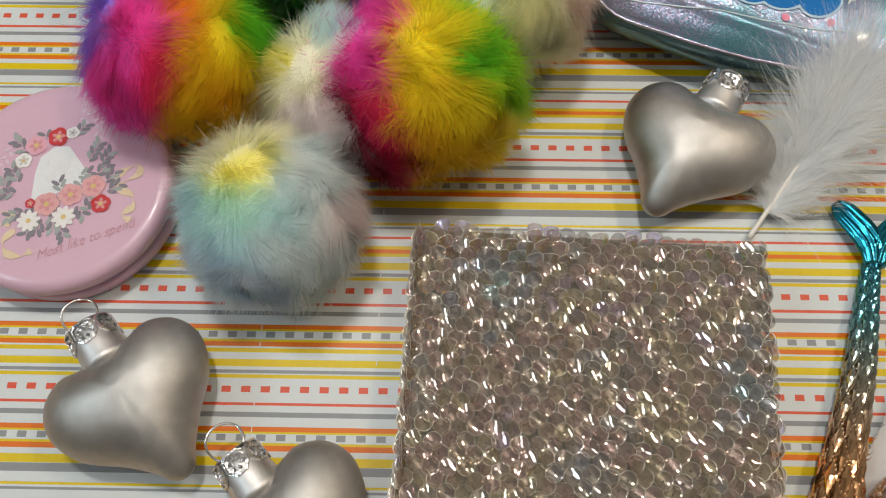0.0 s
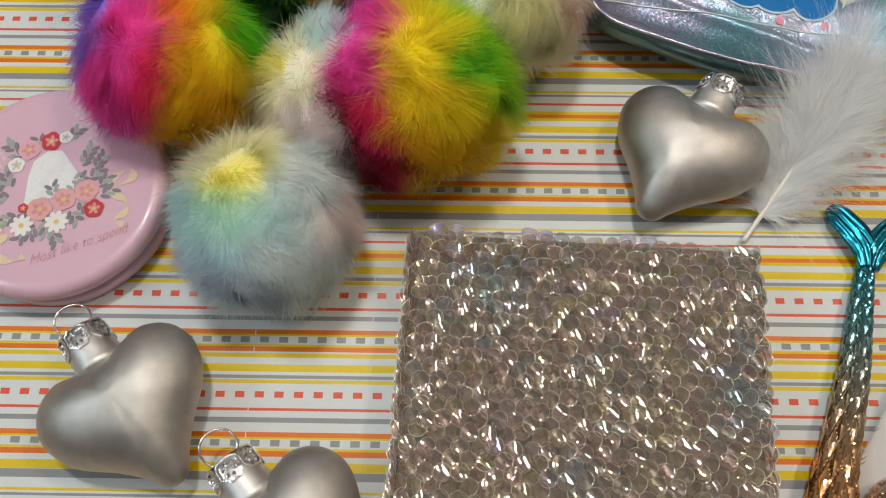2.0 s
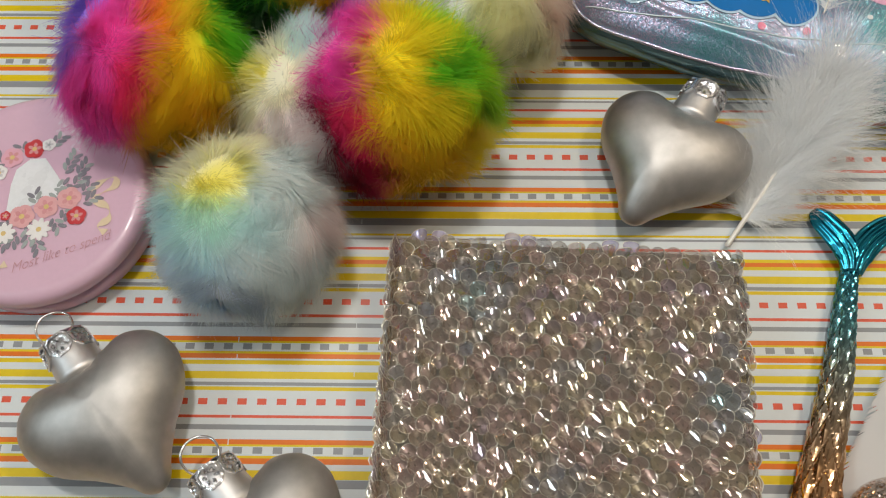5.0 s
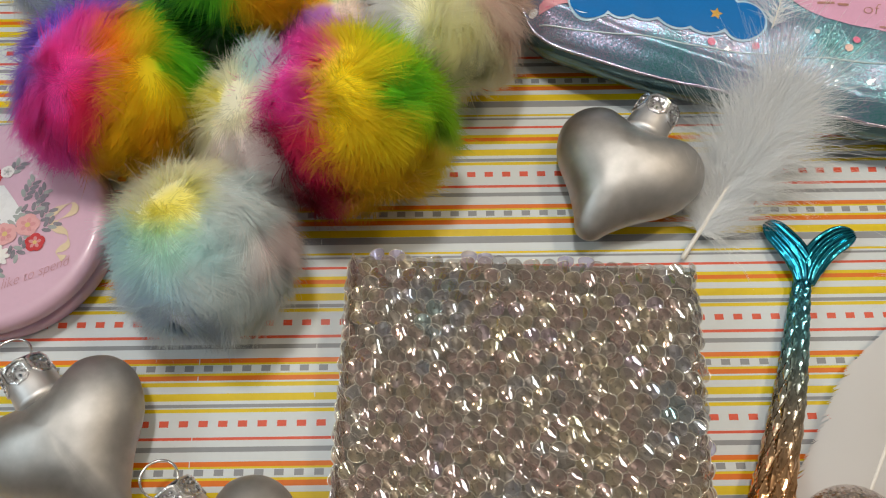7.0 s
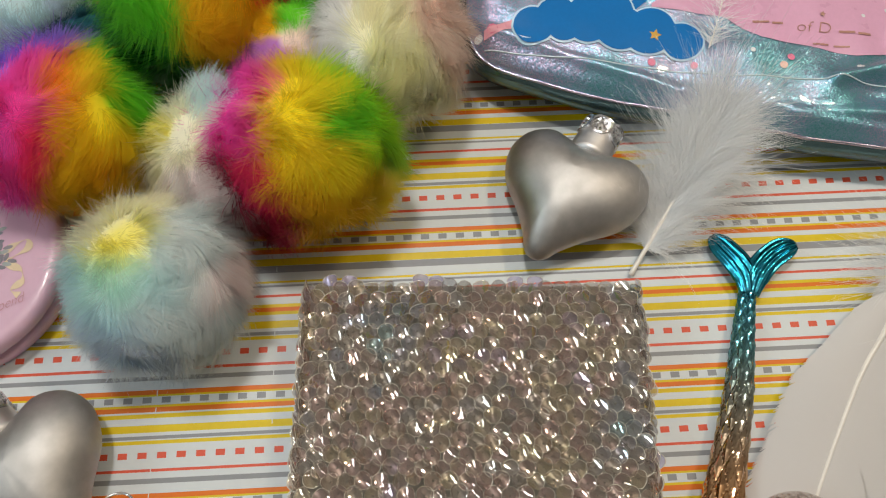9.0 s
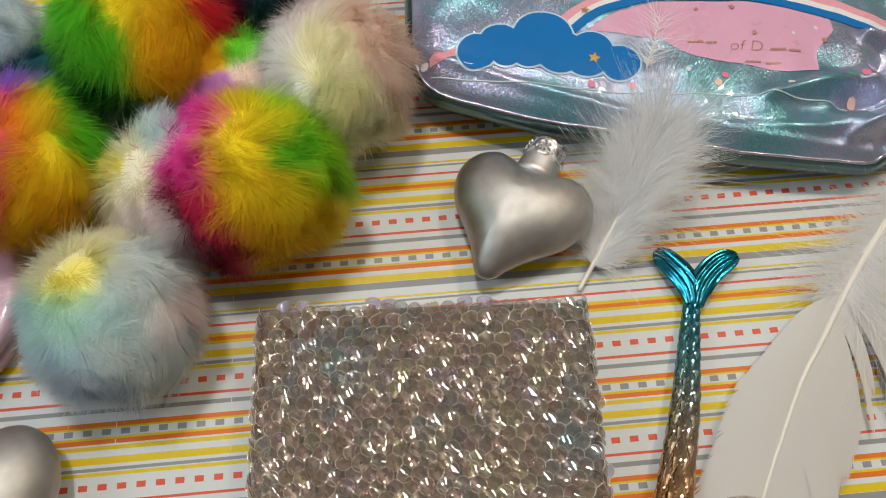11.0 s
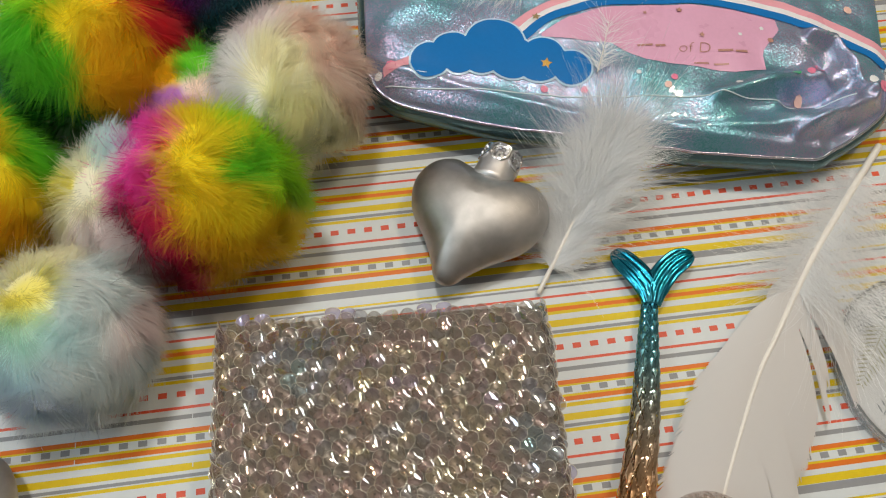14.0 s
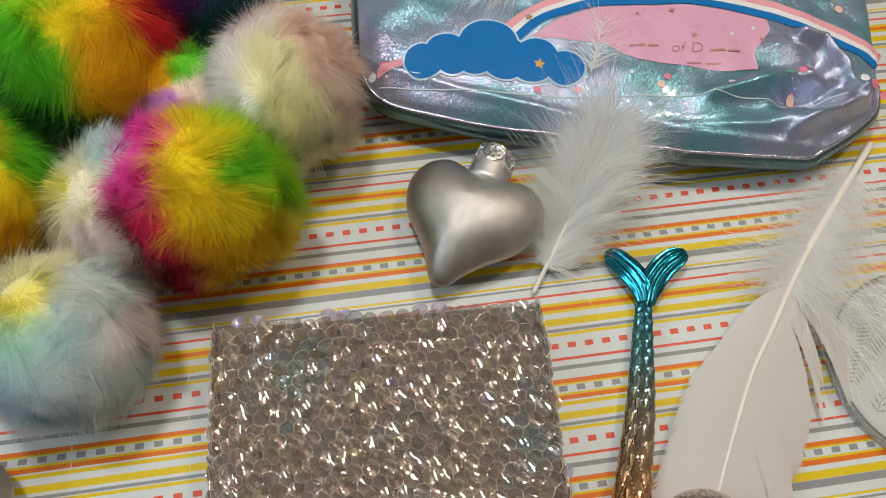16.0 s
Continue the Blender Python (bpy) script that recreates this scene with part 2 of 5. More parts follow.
def ink(name, colour, rough=0.3, spec=0.5):
    """Printing ink or sticker film of one colour."""
    if name not in INK:
        INK[name] = material(name, colour, rough, vary=0.05, grain=800, bump=0.03, stain=90, spec=spec)
    return INK[name]


# ---- building helpers ----
def mesh_of(name, verts, faces, mats, index=None, smooth=True):
    me = bpy.data.meshes.new(name)
    me.from_pydata([tuple(v) for v in verts], [], [tuple(f) for f in faces])
    for m in mats if isinstance(mats, (list, tuple)) else [mats]:
        me.materials.append(m)
    if index is not None:
        me.polygons.foreach_set("material_index", list(index))
    me.polygons.foreach_set("use_smooth", [smooth] * len(me.polygons))
    me.update()
    return me


def part(name, me, parent=None, label=""):
    ob = new(name, me)
    if parent is not None:
        ob.parent = parent
    if label:
        ob["label"] = label
    return ob


def thing(name, label, category, m=None, group="", kind=""):
    ob = new(name)
    ob.empty_display_size = 0.01
    if m is not None:
        ob.matrix_world = m
    return tagged(ob, label, category, group, kind)


def grid_faces(rows, cols, wrap=False):
    out = []
    for i in range(rows - 1):
        for j in range(cols if wrap else cols - 1):
            k = (j + 1) % cols
            out.append((i * cols + j, i * cols + k, (i + 1) * cols + k, (i + 1) * cols + j))
    return out


def lathe(name, profile, mats, seg=48, smooth=True):
    """A turned body about z from (radius, height) pairs, closed at both ends."""
    verts = [(r * math.cos(2 * math.pi * j / seg), r * math.sin(2 * math.pi * j / seg), z) for r, z in profile for j in range(seg)]
    faces = grid_faces(len(profile), seg, True)
    faces.append(tuple(range(seg))[::-1])
    faces.append(tuple((len(profile) - 1) * seg + j for j in range(seg)))
    return mesh_of(name, verts, faces, mats, smooth=smooth)


def tube(name, points, radii, mat, seg=8, flat=1.0):
    """A round bar along points, with a radius at each."""
    pts = [Vector(p) for p in points]
    verts, side = [], None
    for i, p in enumerate(pts):
        d = (pts[min(i + 1, len(pts) - 1)] - pts[max(i - 1, 0)]).normalized()
        side = (Vector((0, 0, 1)).cross(d) if abs(d.z) < 0.95 else Vector((1, 0, 0)).cross(d)).normalized()
        up = d.cross(side)
        for j in range(seg):
            a = 2 * math.pi * j / seg
            verts.append(p + side * math.cos(a) * radii[i] + up * math.sin(a) * radii[i] * flat)
    faces = grid_faces(len(pts), seg, True)
    faces.append(tuple(range(seg))[::-1])
    faces.append(tuple((len(pts) - 1) * seg + j for j in range(seg)))
    return mesh_of(name, verts, faces, mat)


def box_mesh(name, lo, hi, mat, bevel=0.0):
    bm = bmesh.new()
    bmesh.ops.create_cube(bm, size=1)
    for v in bm.verts:
        v.co = Vector([lo[k] + (v.co[k] + 0.5) * (hi[k] - lo[k]) for k in range(3)])
    if bevel:
        bmesh.ops.bevel(bm, geom=bm.edges[:], offset=bevel, segments=4, profile=0.5, affect="EDGES")
    me = bpy.data.meshes.new(name)
    bm.to_mesh(me)
    bm.free()
    me.materials.append(mat)
    return me


def spline(points, n):
    """n points on a smooth curve through the given ones."""
    p = np.array(points, float)
    p = np.vstack([2 * p[0] - p[1], p, 2 * p[-1] - p[-2]])
    out = []
    for s in np.linspace(0, len(p) - 3 - 1e-6, n):
        i, t = int(s), s - int(s)
        a, b, c, d = p[i:i + 4]
        out.append(0.5 * (2 * b + (c - a) * t + (2 * a - 5 * b + 4 * c - d) * t * t + (3 * b - a - 3 * c + d) * t ** 3))
    return np.array(out)


def ribbons(name, pts, wide, width, mat, colours=None, attribute="", normals=None):
    """Many thin tapering blades as one mesh. pts: n x k x 3, wide: n x k x 3 (sideways), width: k or n x k."""
    n, k, _ = pts.shape
    w = np.broadcast_to(np.asarray(width), (n, k))[..., None] * 0.5
    verts = np.stack([pts - wide * w, pts + wide * w], axis=2).reshape(-1, 3)
    base = (np.arange(n) * 2 * k)[:, None] + (np.arange(k - 1) * 2)[None]
    quads = np.stack([base, base + 1, base + 3, base + 2], axis=-1).reshape(-1)
    me = bpy.data.meshes.new(name)
    me.vertices.add(len(verts))
    me.vertices.foreach_set("co", verts.astype(np.float32).reshape(-1))
    me.loops.add(len(quads))
    me.loops.foreach_set("vertex_index", quads.astype(np.int32))
    m = len(quads) // 4
    me.polygons.add(m)
    me.polygons.foreach_set("loop_start", np.arange(m, dtype=np.int32) * 4)
    me.polygons.foreach_set("use_smooth", np.ones(m, dtype=bool))
    me.materials.append(mat)
    if colours is not None:
        col = me.color_attributes.new(attribute, "FLOAT_COLOR", "POINT")
        c = np.repeat(np.c_[colours, np.ones(n)], 2 * k, axis=0)
        col.data.foreach_set("color", c.astype(np.float32).reshape(-1))
    me.update(calc_edges=True)
    if normals is not None:
        me.normals_split_custom_set_from_vertices(np.repeat(normals.reshape(-1, 3), 2, axis=0).tolist())
    return me


def unit(v):
    return v / np.maximum(np.linalg.norm(v, axis=-1, keepdims=True), 1e-9)


def text_mesh(body, size, mat, shear=0.0):
    """Letters of the built-in font as a flat mesh, centred."""
    cu = bpy.data.curves.new("letters", "FONT")
    cu.body, cu.size, cu.offset, cu.shear, cu.align_x, cu.align_y = body, size, -0.016 * size, shear, "CENTER", "CENTER"
    ob = bpy.data.objects.new("letters", cu)
    scene.collection.objects.link(ob)
    dg = bpy.context.evaluated_depsgraph_get()
    me = bpy.data.meshes.new_from_object(ob.evaluated_get(dg))
    bpy.data.objects.remove(ob)
    me.materials.clear()
    me.materials.append(mat)
    return me


# ---- the room and the table ----
def shell():
    x0, x1, y0, y1, z0, z1, t = -2.0, 2.0, -1.8, 1.8, -0.75, 1.75, 0.1
    for name, lo, hi, m in (
        ("floor", (x0, y0, z0 - t), (x1, y1, z0), FLOORING), ("ceiling", (x0, y0, z1), (x1, y1, z1 + t), PLASTER),
        ("wall_north", (x0 - t, y1, z0 - t), (x1 + t, y1 + t, z1 + t), PLASTER), ("wall_south", (x0 - t, y0 - t, z0 - t), (x1 + t, y0, z1 + t), PLASTER),
        ("wall_west", (x0 - t, y0, z0 - t), (x0, y1, z1 + t), PLASTER), ("wall_east", (x1, y0, z0 - t), (x1 + t, y1, z1 + t), PLASTER)):
        tagged(new(name, box_mesh(name, lo, hi, m)), "plain " + ("brown laminate floor" if name == "floor" else "pale painted plaster " + name.split("_")[0]) + " of the room", name.split("_")[0], kind="structure")
    table = thing("table", "wooden table under a striped paper sheet", "table")
    part("tabletop", box_mesh("tabletop", (-0.6, -0.4, -0.035), (0.7, 0.5, -0.0012), WOOD, 0.003), table)
    for x in (-0.54, 0.60):
        for y in (-0.34, 0.40):
            part("leg", box_mesh("leg", (x, y, -0.75), (x + 0.05, y + 0.05, -0.035), WOOD, 0.003), table)


shell()

# ---- the striped paper: bands measured downwards from a row of grey dashes, in mm ----
LONG = [("O", 3.4, 1.85), ("Y", 1.85, 1.2), ("D", 1.0, -1.0), ("Y", -1.6, -2.4), ("O", -2.4, -4.15), ("Y", -6.0, -8.7), ("G", -8.8, -11.4), ("Y", -14.5, -15.3),
        ("G", -16.0, -16.8), ("R", -19.6, -20.5), ("Y", -23.1, -24.3), ("O", -24.3, -25.8), ("Y", -25.8, -27.0), ("Y", -29.2, -31.8), ("G", -33.0, -34.2),
        ("Y", -34.5, -35.7), ("E", -38.4, -40.4), ("R", -43.8, -44.8), ("G", -46.8, -48.3)]
SHORT = LONG[:4] + [("O", -2.4, -4.0), ("Y", -4.6, -6.0), ("Y", -8.3, -10.7), ("G", -11.8, -12.9), ("Y", -13.3, -14.5), ("E", -17.1, -19.1), ("R", -22.4, -23.3), ("G", -25.4, -27.0)]
PITCH = 6.345


def striped_paper():
    bands = []
    starts = [(0.3 + 54.9 * k, LONG) for k in (1, 2, 3)] + [(0.3, SHORT), (-33.1, LONG), (-88.0, LONG)]
    top = 0.3 + 54.9 * 3
    for k in range(4):
        top += 33.4 if k % 2 == 0 else 54.9
        starts.append((top, SHORT if k % 2 == 0 else LONG))
    low = -88.0
    for k in range(4):
        low -= 54.9
        starts.append((low, LONG))
    for s, motif in starts:
        bands += [(s + a, s + b, c) for c, a, b in motif]
    bands.sort(key=lambda b: -b[0])
    x0, x1 = -480.0, 560.0
    verts, faces, index = [], [], []
    keys = list("wYOGR")

    def quad(u0, u1, a, b, c, lift=0.0):
        n = len(verts)
        verts.extend([(u0 * MM, b * MM, lift), (u1 * MM, b * MM, lift), (u1 * MM, a * MM, lift), (u0 * MM, a * MM, lift)])
        faces.append((n, n + 1, n + 2, n + 3))
        index.append(keys.index(c))

    edge = 380.0
    for a, b, c in bands:
        if a < edge - 0.01:
            quad(x0, x1, edge, a, "w")
        if c in "DE":
            ink_key = "G" if c == "D" else "R"
            k = math.ceil(x0 / PITCH)
            u = x0
            while k * PITCH + 1.6 < x1:
                quad(u, k * PITCH - 1.5, a, b, "w")
                quad(k * PITCH - 1.5, k * PITCH + 1.5, a, b, ink_key)
                u = k * PITCH + 1.5
                k += 1
            quad(u, x1, a, b, "w")
        else:
            quad(x0, x1, a, b, c)
        edge = b
    quad(x0, x1, edge, -340.0, "w")
    # a line of small gaps in the print, at two places
    gaps = []
    for u, vs in ((-41.2, (2.6, -3.2, -22.9, -30.6)), (-2.5, (-47.0, -8.5, 7.5, 21.3, 45.0))):
        for v in vs:
            gaps.append((u, v))
    me = mesh_of("striped_paper", verts, faces, [PRINT[k] for k in keys], index, smooth=False)
    ob = new("striped_paper", me)
    ob.matrix_world = pose(0, 0, 0, 0, 0, math.degrees(0.031))
    tagged(ob, "white paper sheet printed with yellow, orange, grey stripes and dashes", "paper sheet", kind="structure")
    gap = mesh_of("print_gap", [(-0.00015, -0.0009, 0), (0.00015, -0.0009, 0), (0.00015, 0.0009, 0), (-0.00015, 0.0009, 0)], [(0, 1, 2, 3)], PRINT["w"], smooth=False)
    for u, v in gaps:
        part("print_gap", gap, ob).matrix_basis = pose(u * MM, v * MM, 0.00004)


striped_paper()


# ---- heart ornaments ----
def heart_mesh():
    """A blown heart: its swelling solves a stretched-skin equation inside the outline."""
    half = [(0.5, 0.0), (0.3, 8.0), (-0.6, 15.5), (3.0, 22.3), (9.0, 25.8), (16.0, 26.0), (25.0, 21.9), (33.5, 13.0), (40.5, 7.0), (44.8, 4.4), (46.7, 2.2), (47.2, 0.0)]
    edge = spline(half, 60)
    ring = [(p[1], -p[0]) for p in edge] + [(-p[1], -p[0]) for p in edge[-2:0:-1]]
    poly = np.array(ring)
    step = 0.6
    gx, gy = np.meshgrid(np.arange(-28, 28.1, step), np.arange(-50, 4.1, step))
    inside = np.zeros(gx.shape, bool)
    for k in range(len(poly)):
        (x0, y0), (x1, y1) = poly[k - 1], poly[k]
        cross = ((y0 > gy) != (y1 > gy)) & (gx < (x1 - x0) * (gy - y0) / (y1 - y0 + 1e-12) + x0)
        inside ^= cross
    phi = np.zeros(gx.shape)
    for _ in range(2500):
        phi[1:-1, 1:-1] = 0.25 * (phi[2:, 1:-1] + phi[:-2, 1:-1] + phi[1:-1, 2:] + phi[1:-1, :-2]) + 0.25 * step * step
        phi[~inside] = 0
    phi /= phi.max()
    high = 13.4 * np.sqrt(1 - (1 - phi) ** 1.5)
    soft = phi > 0.07
    for _ in range(100):
        mean = 0.25 * (np.roll(high, 1, 0) + np.roll(high, -1, 0) + np.roll(high, 1, 1) + np.roll(high, -1, 1))
        high = np.where(soft, mean, high)

    def swell(x, y):
        u, v = (x + 28) / step, (y + 50) / step
        a, c = int(u), int(v)
        u, v = u - a, v - c
        p = high[c:c + 2, a:a + 2]
        return p[0, 0] * (1 - u) * (1 - v) + p[0, 1] * u * (1 - v) + p[1, 0] * (1 - u) * v + p[1, 1] * u * v

    cx, cy, rings, n = 0.0, -15.5, 26, len(ring)
    verts = []
    for side in (1, -1):
        for i in range(rings + (1 if side > 0 else 0)):
            r = math.sin(0.5 * math.pi * (i + 0.6) / (rings + 0.6)) if i < rings else 1.0
            for x, y in ring:
                px, py = cx + (x - cx) * r, cy + (y - cy) * r
                p = swell(px, py) if r < 1 else 0.0
                rim = math.sqrt(max(0.0, 1 - r * r))
                h = p if r < 0.93 else p * min(1.0, rim / 0.36)
                verts.append((px * MM, py * MM, side * h * MM))
    # ease the swelling along the surface
    v = np.array(verts)
    top = v[:(rings + 1) * n].reshape(rings + 1, n, 3)
    for _ in range(24):
        z = top[..., 2]
        z[:, :] = 0.5 * z + 0.25 * (np.roll(z, 1, 1) + np.roll(z, -1, 1))
        z[1:-1] = 0.5 * z[1:-1] + 0.25 * (z[2:] + z[:-2])
        z[0] = 0.5 * z[0] + 0.5 * z[0].mean()
        z[-1] = 0
    v[(rings + 1) * n:].reshape(rings, n, 3)[..., 2] = -top[:rings, :, 2]
    verts = v.tolist()
    faces = []
    off = (rings + 1) * n
    for i in range(rings):
        for j in range(n):
            k = (j + 1) % n
            faces.append((i * n + j, (i + 1) * n + j, (i + 1) * n + k, i * n + k)[::-1])
            a = off + i * n
            c = off + (i + 1) * n if i + 1 < rings else rings * n
            faces.append((a + j, c + j, c + k, a + k))
    for start, flip in ((0, True), (off, False)):
        verts.append((0, cy * MM, verts[start][2]))
        m = len(verts) - 1
        faces += [((start + j, m, start + (j + 1) % n) if flip else (start + j, start + (j + 1) % n, m)) for j in range(n)]
    return mesh_of("heart_body", verts, faces, SATIN)


def cap_mesh():
    """A ring of six hexagonal tabs, bordered and embossed, bent down from a flat disc over the neck."""
    verts, faces = [], []
    tabs, r0 = 6, 6.9

    def bent(u, v, lift):
        # u runs along the rim, v from the disc down the neck
        a = u / r0
        r = r0 + lift + 0.05 * v
        return (r * math.sin(a), -v, r * math.cos(a))

    def plate(shape, low, high):
        k, n = len(verts), len(shape)
        for lift in (low, high):
            verts.extend(tuple(q * MM for q in bent(u, v, lift)) for u, v in shape)
        faces.append(tuple(k + n + j for j in range(n)))
        faces.extend((k + j, k + (j + 1) % n, k + n + (j + 1) % n, k + n + j) for j in range(n))

    for t in range(tabs):
        c = 2 * math.pi * r0 * t / tabs
        w = math.pi * r0 / tabs * 0.97
        hexagon = lambda f: [(c - w * f, 3.4 - 2.6 * f), (c - w * 0.5 * f, 3.4 - 3.6 * f), (c + w * 0.5 * f, 3.4 - 3.6 * f), (c + w * f, 3.4 - 2.6 * f), (c + w * f, 3.4 + 1.4 * f), (c + w * 0.45 * f, 3.4 + 3.7 * f), (c - w * 0.45 * f, 3.4 + 3.7 * f), (c - w * f, 3.4 + 1.4 * f)][::-1]
        plate(hexagon(1.0), 0.0, 0.45)
        outer, inner = hexagon(0.98), hexagon(0.80)
        k = len(verts)
        for shape, lift in ((outer, 0.45), (outer, 0.85), (inner, 0.85), (inner, 0.45)):
            verts.extend(tuple(q * MM for q in bent(u, v, lift)) for u, v in shape)
        for i in range(3):
            faces.extend((k + i * 8 + j, k + i * 8 + (j + 1) % 8, k + i * 8 + 8 + (j + 1) % 8, k + i * 8 + 8 + j) for j in range(8))
        for i in range(6):
            a = math.pi * i / 3 + 0.3
            pu, pv = c + w * 0.46 * math.cos(a), 3.4 + 1.75 * math.sin(a)
            k = len(verts)
            for q in range(4):
                b = a + math.pi * q / 2
                verts.append(tuple(s * MM for s in bent(pu + 0.85 * math.cos(b) * (1.0 if q % 2 == 0 else 0.7), pv + 0.85 * math.sin(b) * (1.0 if q % 2 == 0 else 0.7), 0.42)))
            verts.append(tuple(s * MM for s in bent(pu, pv, 1.05)))
            faces.extend((k + (q + 1) % 4, k + q, k + 4) for q in range(4))
    # the flat disc on top, with a small raised ring
    seg = 36
    k = len(verts)
    for r, h in ((6.95, 0.1), (6.7, 0.5), (5.6, 0.7), (3.8, 0.6), (3.4, 1.1), (2.4, 1.2)):
        verts.extend((r * math.sin(2 * math.pi * j / seg) * MM, h * MM, r * math.cos(2 * math.pi * j / seg) * MM) for j in range(seg))
    faces.extend(tuple(k + q for q in f) for f in grid_faces(6, seg, True))
    faces.append(tuple(k + 5 * seg + j for j in range(seg)))
    me = mesh_of("cap", verts, faces, SILVER, smooth=False)
    me.transform(Matrix.Translation((0, 0.0102, 0)))
    return me


def neck_mesh():
    me = lathe("neck", [(8.6 * MM, -4.5 * MM), (8.0 * MM, -2.0 * MM), (7.7 * MM, 0.6 * MM), (7.4 * MM, 3.2 * MM), (7.0 * MM, 6.0 * MM), (6.4 * MM, 9.0 * MM)], COLLAR, 32)
    me.transform(Matrix.Rotation(-math.pi / 2, 4, "X"))
    return me


def ring_mesh():
    pts = [(5.6 * math.sin(a) * MM, (15.0 - 5.6 * math.cos(a)) * MM, 0.8 * math.sin(2 * a) * MM) for a in np.linspace(0.25, 2 * math.pi - 0.1, 40)]
    return tube("ring", pts, [0.4 * MM] * 40, WIRE, 8)


def heart_ornament():
    ob = thing("heart_ornament", "matte champagne-silver glass heart ornament with silver cap, lying on striped paper", "ornament", group="heart ornaments")
    part("heart_body", heart_mesh(), ob)
    part("neck", neck_mesh(), ob)
    cap = part("cap", cap_mesh(), ob, "embossed shiny silver crown cap")
    part("ring", ring_mesh(), cap, "thin bent steel wire ring")
    return ob


def lie(x, y, turn, tip=0.0, roll=0.0, z=13.4):
    return Matrix.Translation((x * MM, y * MM, z * MM)) @ pose(0, 0, 0, 0, 0, turn) @ pose(0, 0, 0, tip, roll, 0)


first = heart_ornament()
first.matrix_basis = lie(-85.6, -12.4, 41, 3)
copy_thing(first, lie(-33.8, -48.6, 43, 3))
third = copy_thing(first, lie(109.8, 84.0, -31, 4, -6, 13.8))
for piece in third.children_recursive:
    if piece.name.startswith("ring"):
        bpy.data.objects.remove(piece)
tagged(third, "matte champagne-silver glass heart ornament with silver cap, beside a white feather")


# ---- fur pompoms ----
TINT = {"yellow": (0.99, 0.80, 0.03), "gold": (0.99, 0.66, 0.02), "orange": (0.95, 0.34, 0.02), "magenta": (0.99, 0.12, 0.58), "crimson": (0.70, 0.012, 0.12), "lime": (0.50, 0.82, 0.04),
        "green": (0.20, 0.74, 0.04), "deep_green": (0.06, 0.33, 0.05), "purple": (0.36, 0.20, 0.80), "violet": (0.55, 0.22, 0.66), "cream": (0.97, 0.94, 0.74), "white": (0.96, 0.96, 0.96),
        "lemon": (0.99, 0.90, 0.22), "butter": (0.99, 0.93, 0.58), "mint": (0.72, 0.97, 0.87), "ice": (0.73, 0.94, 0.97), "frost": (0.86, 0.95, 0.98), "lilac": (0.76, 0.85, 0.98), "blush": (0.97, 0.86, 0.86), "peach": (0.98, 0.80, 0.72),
        "navy": (0.02, 0.07, 0.18), "plum": (0.13, 0.02, 0.17), "teal": (0.03, 0.14, 0.18), "red": (0.85, 0.04, 0.07), "rose": (0.92, 0.04, 0.20), "shade_maroon": (0.30, 0.008, 0.04)}


